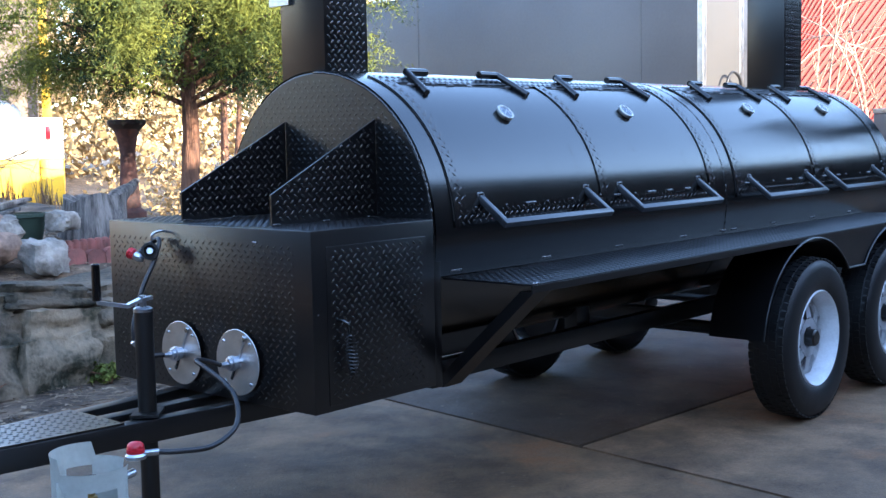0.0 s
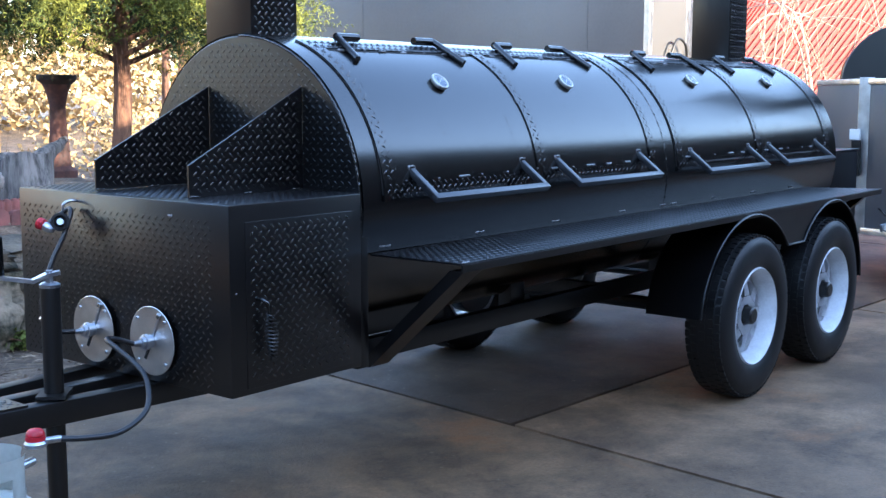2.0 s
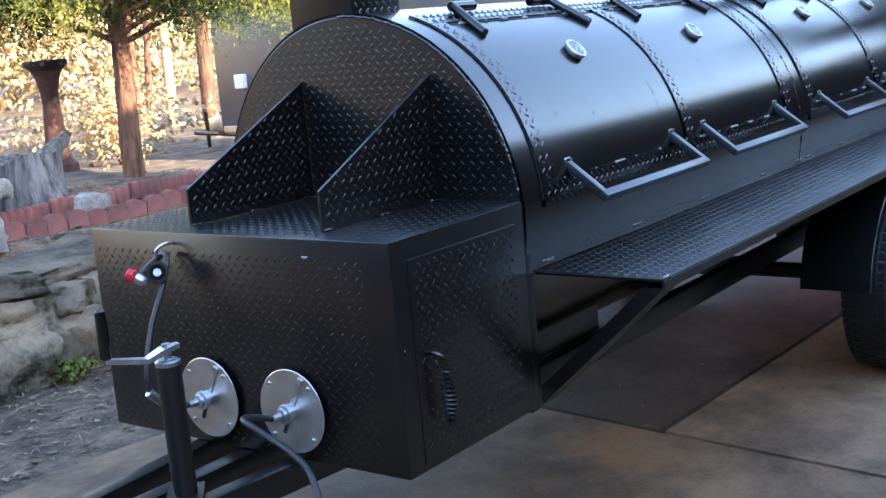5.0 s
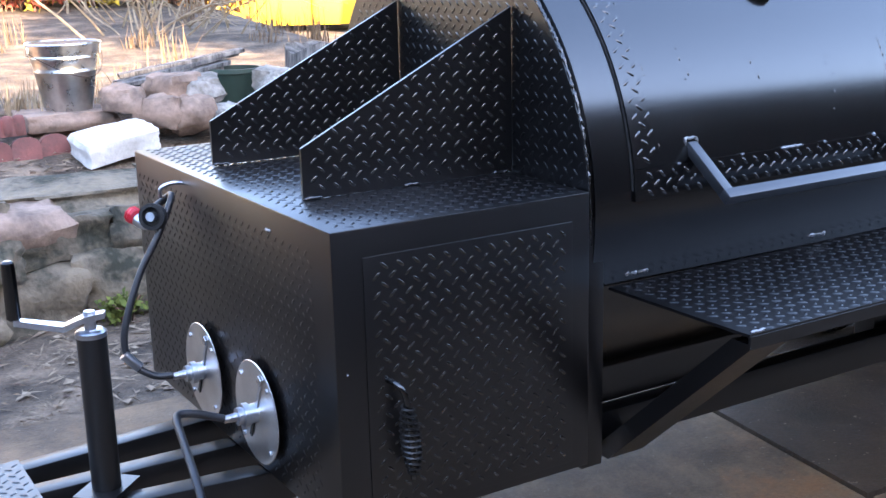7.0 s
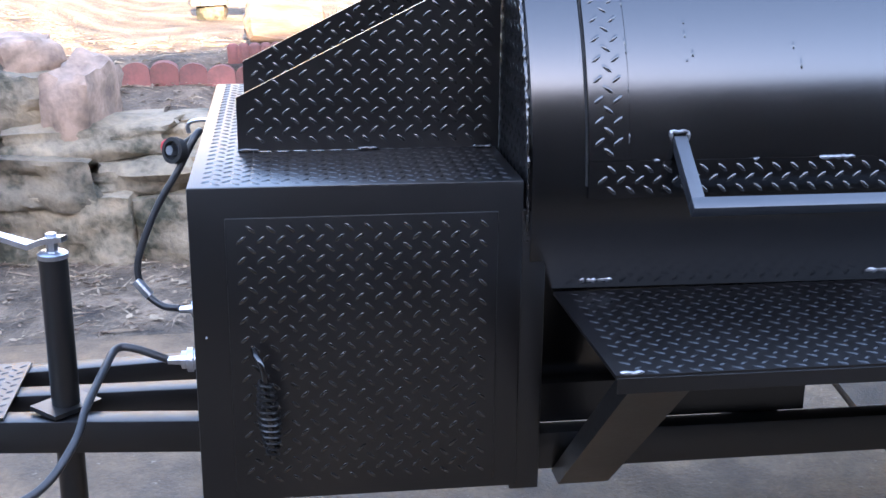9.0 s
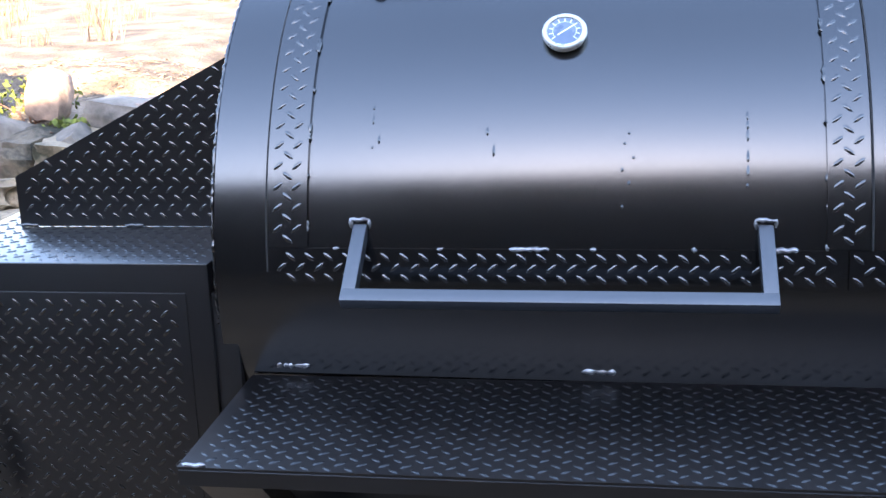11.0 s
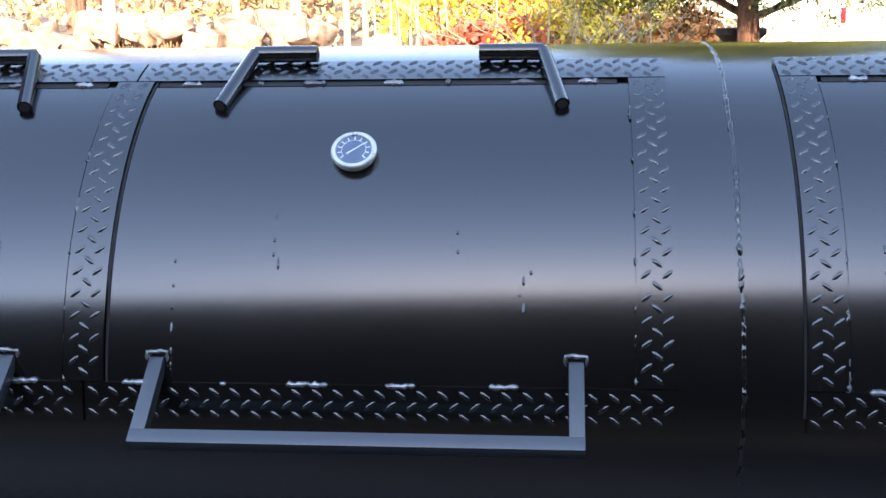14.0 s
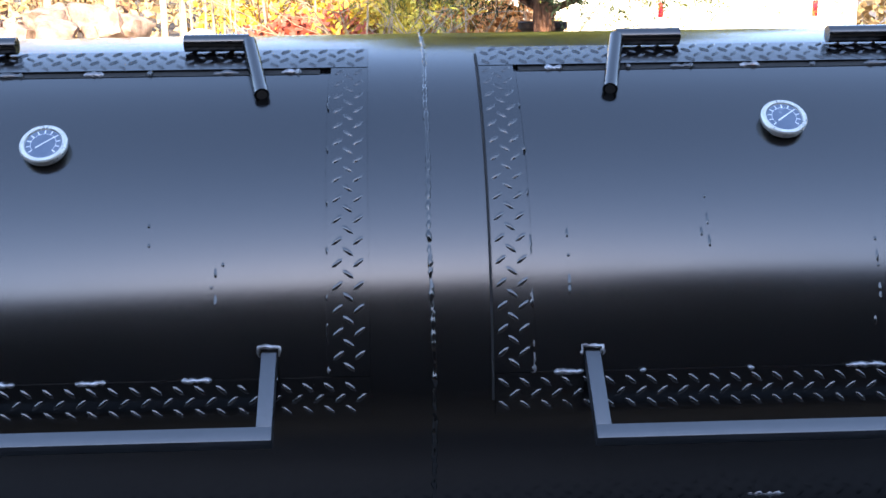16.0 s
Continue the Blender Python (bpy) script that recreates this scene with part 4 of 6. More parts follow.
def axis_steps(lo, hi, fine_lo, fine_hi, fine, coarse):
    v, c = [], lo
    while c < hi:
        v.append(c)
        if fine_lo <= c < fine_hi:
            c += fine
        else:
            d = max(fine_lo - c, c - fine_hi, 0)
            c += min(coarse, fine + d * 0.35)
            if v[-1] < fine_lo < c:
                c = fine_lo
    return v + [hi]


def soil_sheet():
    xs, ys = axis_steps(-900, 900, -5, 7, 0.10, 120), axis_steps(-900, 900, 1.4, 7, 0.06, 120)
    verts = [(x, y, ground_z(x, y)) for y in ys for x in xs]
    n = len(xs)
    faces = [(j * n + i, j * n + i + 1, (j + 1) * n + i + 1, (j + 1) * n + i) for j in range(len(ys) - 1) for i in range(n - 1)]
    me = bpy.data.meshes.new("ground")
    me.from_pydata(verts, [], faces)
    me.polygons.foreach_set("use_smooth", [True] * len(faces))
    me.materials.append(SOIL)
    return tagged(new("ground", me), "brown soil with leaf litter and twigs", "ground", kind="structure")


soil_sheet()

# the house behind, inferred and out of view, which shades the yard
house = thing("house", "unseen two-storey house with dark siding shading the yard", "house")
line = [(-16, 3.3), (-8, 3.3), (5.5, 5.40), (13, 4.7), (26, 4.6)]
part("house_wall", prism(BM(), [(26, -0.1), (-16, -0.1)] + line, "y", -7.6, -7.3), SIDING, house)
# two walls added out of view to darken reflections in the black paint
part("unseen_side_wall", box(BM(), 20.0, 20.3, -7.29, 0.6, -0.1, 4.5), SIDING, house)
part("unseen_end_wall", box(BM(), -8.3, -8.0, -7.29, 10.0, -0.1, 4.2), SIDING, house)
part("roof", prism(BM(), [(x, z + 0.01) for x, z in line] + [(x, z + 0.16) for x, z in line[::-1]], "y", -17, -6.9), SHINGLE, house)


# ---- stones ----
def stone_mesh(bm, size, seed, rough=0.16, cuts=5, square=0.55):
    """A rounded, uneven block of the given size about the origin."""
    g = bmesh.ops.create_cube(bm, size=2.0)
    bmesh.ops.subdivide_edges(bm, edges=bm.edges[:], cuts=cuts, use_grid_fill=True)
    off = Vector((seed * 3.17, seed * 1.31, seed * 0.77))
    for v in bm.verts:
        p = v.co.copy()
        q = p.normalized() * 1.15
        p = p * square + q * (1 - square)
        n = noise.noise(p * 0.9 + off) * rough + (abs(noise.noise(p * 1.7 + off)) - 0.2) * rough * 0.7 + noise.noise(p * 4.5 + off) * rough * 0.32
        p *= 1 + n
        v.co = Vector((p.x * size[0] / 2, p.y * size[1] / 2, p.z * size[2] / 2))
    return bm


def rock(name, at, size, seed, material, label, turn=(0, 0, 0), group="rocks", square=0.4, rough=0.2):
    bm = stone_mesh(BM(), size, seed, rough, 6, square)
    bm.transform(pose(*at, *turn))
    return single(name, bm, material, label, "rock", group, smooth=50)


wall = tagged(new("retaining_wall"), "dry-stacked field stone retaining wall", "wall", kind="structure")
rs = random.Random(4)
# each course: height of its middle, height of the stones, set-back, range of widths
COURSES = ((0.085, 0.30, 0.02, 0.34, 0.62), (0.325, 0.19, 0.07, 0.22, 0.50), (0.465, 0.13, 0.16, 0.40, 0.80), (0.62, 0.23, 0.24, 0.34, 0.62))
for c, (z, h, inset, w0, w1) in enumerate(COURSES):
    x = -5.2 + 0.13 * c
    while x < 4.6:
        w = rs.uniform(w0, w1)
        mid = x + w / 2
        if c < 3 or mid < -0.85:
            hh = h * rs.uniform(0.90, 1.16)
            bm = stone_mesh(BM(), (w * 1.05, rs.uniform(0.36, 0.50), hh * 1.08), rs.uniform(0, 50), 0.30, 8, 0.74)
            bm.transform(pose(mid, wall_y(mid) + 0.03 + inset + rs.uniform(-0.05, 0.04), z + rs.uniform(-0.012, 0.012), rs.uniform(-6, 6), rs.uniform(-5, 5), rs.uniform(-8, 8)))
            part("stone", bm, STONE, wall, smooth=50)
        x += w * 0.97
ROCKS = (((-2.75, 3.3, 1.0), (0.30, 0.25, 0.26)), ((-1.05, 3.3, 0.80), (0.34, 0.28, 0.2)), ((-0.75, 3.05, 0.55), (0.42, 0.26, 0.5)), ((-2.3, 3.35, 1.0), (0.5, 0.4, 0.3)),
         ((1.20, 4.02, 0.72), (0.26, 0.2, 0.18)), ((1.62, 3.86, 0.62), (0.29, 0.22, 0.23)), ((1.91, 4.10, 0.84), (0.24, 0.18, 0.14)), ((1.38, 4.02, 0.70), (0.30, 0.22, 0.2)),
         ((1.30, 4.18, 0.84), (0.3, 0.22, 0.14)), ((1.02, 4.10, 0.80), (0.22, 0.2, 0.14)), ((1.46, 4.10, 0.82), (0.22, 0.2, 0.15)), ((1.70, 4.02, 0.64), (0.16, 0.14, 0.1)))
for k, (at, size) in enumerate(ROCKS):
    pale = k in (5, 6, 10)
    rock("rock", at, size, k * 2.3 + 1, PALESTONE if pale else BROWNSTONE, "pale rounded rock on the garden bank" if pale else "pinkish brown rock on the garden bank", (0, 0, 37 * k), square=0.5, rough=0.36)
rock("stone_slab", (0.88, 3.84, 0.61), (0.42, 0.26, 0.12), 7, WHITESTONE, "flat pale stone slab at the edging", (12, -6, 10), square=0.82, rough=0.12)
rock("stone_block", (2.60, 4.12, 0.55), (0.27, 0.2, 0.32), 9, PALESTONE, "upright grey stone block beside the stump", (0, 5, 20), square=0.7, rough=0.08)
rock("stone_slab", (0.10, 3.02, 0.39), (0.56, 0.40, 0.21), 21, BROWNSTONE, "broad brown capstone on the retaining wall", (4, -5, 6), square=0.62, rough=0.24)
rock("boulder", (-1.50, 3.06, 0.56), (0.42, 0.34, 0.36), 24, GREYSTONE, "smooth grey boulder leaning on the wall", (0, -32, 10), square=0.5, rough=0.14)
rock("boulder", (-1.25, 3.30, 0.82), (0.40, 0.28, 0.16), 26, GREYSTONE, "low dark grey boulder on the bank", (0, 6, -12), square=0.45, rough=0.2)
rock("boulder", (-1.86, 3.16, 0.66), (0.34, 0.30, 0.30), 28, GREYSTONE, "smooth grey boulder leaning on the wall", (0, 20, 40), square=0.5, rough=0.2)
rock("rock", (-1.68, 3.28, 0.93), (0.22, 0.20, 0.26), 29, BROWNSTONE, "round brown rock among green weeds", (0, 8, 0), square=0.3, rough=0.12)
# rock pile farther up the slope
for k in range(34):
    at = (-4.6 + 0.135 * k + rs.uniform(-0.1, 0.1), 11.2 + rs.uniform(-0.3, 0.3), ground_z(-1.5, 11.2) + 0.08 + rs.uniform(0, 0.26))
    rock("rock", at, (rs.uniform(0.25, 0.5), rs.uniform(0.2, 0.4), rs.uniform(0.2, 0.34)), 60 + k, BROWNSTONE, "brown rock in a low sunlit rock pile", (rs.uniform(-20, 20), rs.uniform(-20, 20), rs.uniform(0, 90)), "rock pile", square=0.66, rough=0.3)

# red scalloped edging
edging = tagged(new("garden_edging"), "red scalloped concrete garden edging", "edging", kind="structure")


def scallop():
    pts = [(-0.074, -0.06)] + [(0.074 * math.cos(radians(180 - a)), 0.045 + 0.05 * math.sin(radians(a))) for a in range(0, 181, 18)] + [(0.074, -0.06)]
    return mesh_of("edging_scallop", prism(BM(), pts, "y", -0.03, 0.03), BRICK)


def roll():
    bm = BM()
    n = 10
    for i in range(n):
        c = -0.30 + 0.6 * (i + 0.5) / n
        lathe(bm, [(0.026, -0.05), (0.0325, -0.035), (0.0325, 0.035), (0.026, 0.05), (0.012, 0.056)], Matrix.Translation((c, 0, 0)), 8)
    box(bm, -0.30, 0.30, -0.02, 0.02, -0.055, 0.04)
    return mesh_of("edging_roll", bm, BRICK, 50)


sc, ro = scallop(), roll()
for x in np.arange(-3.0, 4.0, 0.15):
    if 0.70 < x < 1.80 or x < -0.75:
        continue
    o = new("edging_scallop", sc)
    o.parent = edging
    o.matrix_basis = pose(x, 3.97 + 0.05 * math.sin(x) + rs.uniform(-0.008, 0.008), ground_z(x, 3.9) + 0.030 + rs.uniform(-0.012, 0.008), rs.uniform(-9, 5), rs.uniform(-4, 4), rs.uniform(-6, 6))
for x in np.arange(-2.9, 4.1, 0.61):
    if 0.6 < x < 1.6 or x < 0:
        continue
    o = new("edging_roll", ro)
    o.parent = edging
    o.matrix_basis = pose(x + 0.03, 4.10 + 0.05 * math.sin(x), ground_z(x, 4.3) + 0.028 + rs.uniform(-0.012, 0.008), rs.uniform(-8, 4), rs.uniform(-3, 3), rs.uniform(-4, 4))

# ---- garden things ----
bucket = thing("metal_bucket", "dented galvanised metal bucket standing on the bank", "bucket", at=(0.785, 4.36, ground_z(0.76, 4.36) + 0.045))
rock("stone_slab", (0.76, 4.36, ground_z(0.76, 4.36) + 0.005), (0.52, 0.42, 0.10), 31, BROWNSTONE, "flat brown stone under the bucket", square=0.7, rough=0.1)
part("body", lathe(BM(), [(0.0, 0.0), (0.120, 0.0), (0.128, 0.006), (0.166, 0.215), (0.172, 0.221), (0.172, 0.231), (0.169, 0.237), (0.180, 0.290), (0.186, 0.296), (0.186, 0.306), (0.183, 0.312), (0.200, 0.370), (0.209, 0.374), (0.205, 0.382), (0.196, 0.370), (0.158, 0.2), (0.12, 0.02), (0.0, 0.02)], Matrix(), 40), GALV, bucket, smooth=40)
part("bail", tube(BM(), [(0.203 * math.cos(radians(a)), -0.19 * math.sin(radians(a)) - 0.01, 0.34 - (0.13 + 0.07 * math.cos(radians(a))) * math.sin(radians(a))) for a in range(0, 181, 12)], 0.002, 6), IRON, bucket, "thin rusty wire bail", smooth=60)
part("lining", lathe(BM(), [(0.196, 0.376), (0.194, 0.368), (0.156, 0.2), (0.118, 0.024), (0.0, 0.024)], Matrix(), 40), IRON, bucket, "rust-brown inside", smooth=40)
for s in (-1, 1):
    part("ear", box(BM(), s * 0.198 - 0.006, s * 0.198 + 0.006, -0.025, 0.025, 0.31, 0.36, 0.002), GALV, bucket)
planter = thing("planter_tub", "dark green plastic planter tub on the bank", "planter", at=(1.80, 4.40, ground_z(1.80, 4.40)))
part("tub", lathe(BM(), [(0.0, 0.0), (0.11, 0.0), (0.15, 0.19), (0.165, 0.195), (0.165, 0.22), (0.148, 0.22), (0.145, 0.17), (0.0, 0.16)], Matrix(), 28), GREENP, planter, smooth=40)
for k in range(5):
    bm = box(BM(), -0.38, 0.38, -0.06, 0.06, -0.012, 0.012, 0.003)
    bm.transform(pose(1.36 + 0.04 * k, 4.42 + 0.03 * k, 0.83 + 0.026 * k, rs.uniform(-4, 4), -9 + rs.uniform(-3, 3), rs.uniform(-25, 15)))
    single("plank", bm, DEADWOOD, "weathered grey plank lying in a pile", "plank", "plank pile")


def stump(at, r, h, seed, label):
    bm, n, rows = BM(), 30, []
    for j, f in enumerate((0, 0.15, 0.4, 0.7, 0.92, 1.0)):
        row = []
        for i in range(n):
            a = 2 * math.pi * i / n
            k = noise.noise(Vector((math.cos(a) * 1.5, math.sin(a) * 1.5, f * 0.8 + seed)))
            rad = r * (1.12 - 0.15 * f + 0.22 * k + 0.03 * math.sin(9 * a))
            top = h * (0.82 + 0.25 * noise.noise(Vector((math.cos(a) * 1.2, math.sin(a) * 1.2, seed + 7))))
            row.append(bm.verts.new((rad * math.cos(a), rad * math.sin(a), top * f)))
        rows.append(row)
    for p, q in zip(rows, rows[1:]):
        for i in range(n):
            bm.faces.new((p[i], p[(i + 1) % n], q[(i + 1) % n], q[i]))
    c = bm.verts.new((0, 0, h * 0.55))
    for i in range(n):
        bm.faces.new((rows[-1][i], rows[-1][(i + 1) % n], c))
    bm.transform(Matrix.Translation(at))
    return single("tree_stump", bm, DEADWOOD, label, "stump", smooth=35)


stump((2.42, 4.50, ground_z(2.42, 4.5) - 0.04), 0.24, 0.42, 3, "weathered grey splintered tree stump")
stump((1.08, 11.0, ground_z(1.08, 11.0) - 0.1), 0.27, 0.62, 8, "brown sunlit tree stump up the slope")
rock("boulder", (0.57, 10.9, ground_z(0.57, 10.9) + 0.16), (0.36, 0.32, 0.52), 44, WHITESTONE, "white sunlit boulder up the slope", square=0.35, rough=0.12)
for x, y, r in ((-2.72, 11.3, 0.10), (-1.45, 12.2, 0.06), (-0.62, 11.8, 0.085), (-0.05, 12.0, 0.05), (0.16, 12.1, 0.045)):
    bm = tube(BM(), smooth_path([(x, y, ground_z(x, y) - 0.2), (x + 0.03, y, 1.6), (x - 0.02, y + 0.05, 3.2), (x + 0.1, y, 6.5)], 5), r, 10, r * 0.4)
    single("birch_tree", bm, CANE, "pale smooth sunlit birch stem", "tree", "pale birches", smooth=60)
bm = tube(BM(), smooth_path([(2.36, 4.52, 0.80), (2.62, 4.60, 0.90), (2.82, 4.68, 0.99), (3.0, 4.76, 1.07)], 6), 0.13, 14, 0.02)
for v in bm.verts:
    v.co += Vector((0, 0.02, 0.02)) * noise.noise(v.co * 9)
single("fallen_log", bm, DEADWOOD, "weathered grey log leaning on the stump", "log", smooth=50)
chim = thing("garden_pedestal", "rusty fluted pedestal with a wide square-edged top", "pedestal", at=(3.72, 5.95, ground_z(3.72, 5.95)))
zc = 1.585 - ground_z(3.72, 5.95)
part("column", lathe(BM(), [(0.15, -0.05), (0.15, 0.05), (0.10, 0.09), (0.078, zc - 0.50), (0.068, zc - 0.36), (0.072, zc - 0.26), (0.095, zc - 0.15), (0.125, zc - 0.085)], Matrix(), 20), TERRA, chim, "rust-red flared column", smooth=25)
part("top", lathe(BM(), [(0.125, zc - 0.085), (0.158, zc - 0.055), (0.172, zc - 0.045), (0.172, zc - 0.008), (0.16, zc), (0.11, zc - 0.02), (0.0, zc - 0.03)], Matrix(), 20), IRON, chim, "dark rusted top", smooth=25)


# ---- plants ----
def leaves(verts, faces, centre, spread, n, size, rnd, droop=0.0, long=2.2, hollow=0.0):
    """Scatters small pointed leaves in an uneven clump."""
    for _ in range(n):
        d = Vector((rnd.gauss(0, 1), rnd.gauss(0, 1), rnd.gauss(0, 1)))
        if hollow:
            d = d.normalized() * rnd.uniform(hollow, 1)
        c = Vector(centre) + Vector((d.x * spread[0], d.y * spread[1], d.z * spread[2]))
        a = Vector((rnd.uniform(-1, 1), rnd.uniform(-1, 1), rnd.uniform(-1, 1) - droop)).normalized()
        b = a.cross(Vector((rnd.uniform(-1, 1), rnd.uniform(-1, 1), rnd.uniform(-1, 1)))).normalized()
        s = size * rnd.uniform(0.6, 1.4)
        k = len(verts)
        verts += [c - a * s * long * 0.5, c + b * s * 0.5, c + a * s * long * 0.5, c - b * s * 0.5]
        faces.append((k, k + 1, k + 2, k + 3))


def leaf_part(name, verts, faces, material, parent, label="", kind=""):
    me = bpy.data.meshes.new(name)
    me.from_pydata(verts, [], faces)
    me.materials.append(material)
    ob = new(name, me)
    ob.parent = parent
    return tagged(ob, label, kind=kind)


def cedar(at, seed):
    rnd = random.Random(seed)
    t = thing("cedar_tree", "evergreen cedar tree with a shaggy red-brown trunk", "tree", at=at)
    trunk_line = smooth_path([(-0.03, 0, -0.25), (-0.01, 0, 0.4), (0.03, 0.02, 0.9), (0.0, 0, 1.5), (0.05, 0, 2.2), (0.02, 0.05, 3.4), (0.0, 0.0, 4.8)], 6)
    bm = tube(BM(), trunk_line, 0.092, 16, 0.025)
    for v in bm.verts:
        a = math.atan2(v.co.y, v.co.x)
        v.co += Vector((math.cos(a), math.sin(a), 0)) * 0.02 * noise.noise(Vector((math.cos(a) * 3, math.sin(a) * 3, v.co.z * 1.5)))
    part("trunk", bm, BARK, t, "shaggy red-brown trunk", smooth=60)
    verts, faces, inner, inner_faces = [], [], [], []
    for k in range(65):
        z = 1.10 + 3.3 * (k / 64) ** 1.1
        ang = k * 2.4 + rnd.uniform(-0.4, 0.4)
        reach = (1.78 - 0.30 * (z - 1.0)) * rnd.uniform(0.6, 1.12)
        c, s = math.cos(ang), math.sin(ang)
        if k == 64:      # one long limb that hangs out towards the yard
            z, c, s, reach = 1.95, 0.80, -0.60, 1.75
        lift = rnd.uniform(0.25, 0.6)
        pts = [(0, 0, z), (c * reach * 0.3, s * reach * 0.3, z + lift * 0.5), (c * reach * 0.7, s * reach * 0.7, z + lift), (c * reach, s * reach, z + lift * 0.9)]
        line = smooth_path(pts, 4)
        part("limb", tube(BM(), line, 0.026 * (1.3 - z / 5), 6, 0.005), BARK, t, smooth=60)
        for j, p in enumerate(line[4:]):
            # sprays near the trunk mostly get the colour with shade painted in
            shaded = rnd.random() < (0.55 if j < 3 else 0.12)
            for _ in range(19):
                q = p + Vector((rnd.gauss(0, 0.14), rnd.gauss(0, 0.14), rnd.gauss(0.02, 0.11)))
                # one feathery spray: a stem line of scale leaves that hangs a little
                out = Vector((c + rnd.uniform(-0.7, 0.7), s + rnd.uniform(-0.7, 0.7), rnd.uniform(-0.9, 0.25))).normalized()
                ln = rnd.uniform(0.18, 0.42)
                for i in range(9):
                    f = i / 8
                    leaves(inner if shaded else verts, inner_faces if shaded else faces, q + out * ln * f + Vector((0, 0, -0.13 * f * f)), (0.026, 0.026, 0.022), 5, 0.0088 * (1.2 - 0.5 * f), rnd, 0.5, 5.5)
    leaf_part("crown", verts, faces, LEAF, t, "feathery yellow-green foliage")
    leaf_part("inner_crown", inner, inner_faces, SHADELEAF, t, "dense blue-green inner foliage, coloured darker for shade")
    return t


tree = cedar((3.57, 4.82, ground_z(3.57, 4.82) - 0.03), 3)
tree.scale = (0.93, 0.93, 0.90)


def bare_shrub(at, height, n, seed, material=TWIG, label="tangled bare pale shrub", lean=0.6):
    rnd = random.Random(seed)
    bm = BM()
    for _ in range(n):
        d = Vector((rnd.gauss(0, lean), rnd.gauss(0, lean), 1)).normalized()
        p, h = Vector((rnd.gauss(0, 0.25), rnd.gauss(0, 0.25), -0.08)), height * rnd.uniform(0.5, 1.1)
        pts = [p]
        for i in range(5):
            d = (d + Vector((rnd.gauss(0, 0.22), rnd.gauss(0, 0.22), rnd.gauss(-0.04, 0.12)))).normalized()
            pts.append(pts[-1] + d * h / 5)
        tube(bm, pts, rnd.uniform(0.007, 0.018), 4, 0.003)
        for _ in range(4):
            b = pts[rnd.randint(2, 4)]
            e = (d + Vector((rnd.gauss(0, 0.7), rnd.gauss(0, 0.7), rnd.gauss(0, 0.5)))).normalized()
            tube(bm, [b, b + e * h * 0.15, b + e * h * 0.32 + Vector((0, 0, rnd.uniform(-0.08, 0.08)))], 0.006, 3, 0.002)
    bm.transform(Matrix.Translation(at))
    return single("bare_shrub", bm, material, label, "shrub", "bare shrubs", smooth=60)


def arching_shrub(at, height, n, seed):
    """A tangle of long pale canes that arch over to the ground."""
    rnd = random.Random(seed)
    bm = BM()
    for _ in range(n):
        a, reach = rnd.uniform(0, 6.28), height * rnd.uniform(0.5, 1.2)
        c, d, h = math.cos(a), math.sin(a), height * rnd.uniform(0.6, 1.1)
        pts = [(0.1 * c, 0.1 * d, -0.1), (reach * 0.22 * c, reach * 0.22 * d, h * 0.75), (reach * 0.6 * c, reach * 0.6 * d, h * rnd.uniform(0.85, 1.05)), (reach * c, reach * d, h * rnd.uniform(0.2, 0.75))]
        line = smooth_path(pts, 5)
        tube(bm, line, rnd.uniform(0.010, 0.022), 5, 0.004)
        for _ in range(5):
            b = line[rnd.randint(4, len(line) - 2)]
            e = Vector((c + rnd.gauss(0, 0.8), d + rnd.gauss(0, 0.8), rnd.gauss(0.2, 0.6))).normalized() * height * rnd.uniform(0.15, 0.35)
            tube(bm, [b, b + e * 0.5, b + e + Vector((0, 0, -0.05))], 0.007, 4, 0.002)
    bm.transform(Matrix.Translation(at))
    return single("bare_shrub", bm, CANE, "pale arching bare canes in a tangle", "shrub", "bare shrubs", smooth=60)


def in_lane(x, y):
    """The open lane that runs up towards the skip."""
    return y > 6 and (57.3 < math.degrees(math.atan2(y + 3.33, x + 2.54)) < 64.5 or (y > 7.2 and 68.9 < math.degrees(math.atan2(y + 2.36, x - 2.6)) < 82.0))


rs = random.Random(11)
for k in range(30):
    x, y = rs.uniform(2.6, 9.0), rs.uniform(7.6, 11.5)
    if in_lane(x, y) or x + 2.35 > 0.77 * (y + 2.54):
        continue
    if x > 8.2 and y < 11:
        x -= 2.0
    bare_shrub((x, y, ground_z(x, y)), rs.uniform(1.2, 2.3), 15, 100 + k)
for k, (x, y) in enumerate(((3.6, 7.6), (4.3, 7.9), (5.1, 8.3), (5.9, 8.9), (4.9, 9.4), (6.7, 9.3), (4.0, 9.0), (7.4, 10.2))):
    if not in_lane(x, y) and x + 2.35 < 0.72 * (y + 2.54):
        arching_shrub((x, y, ground_z(x, y)), 1.5, 16, 300 + k)
for k, (x, y, h) in enumerate(((12.4, 3.3, 3.4), (12.9, 2.5, 3.2), (12.6, 4.3, 3.6))):
    arching_shrub((x, y, -0.05), h, 9, 340 + k)
    bare_shrub((x, y, 0), h, 12, 160 + k, CANE, "pale bare branches in front of the red boards", 0.45)


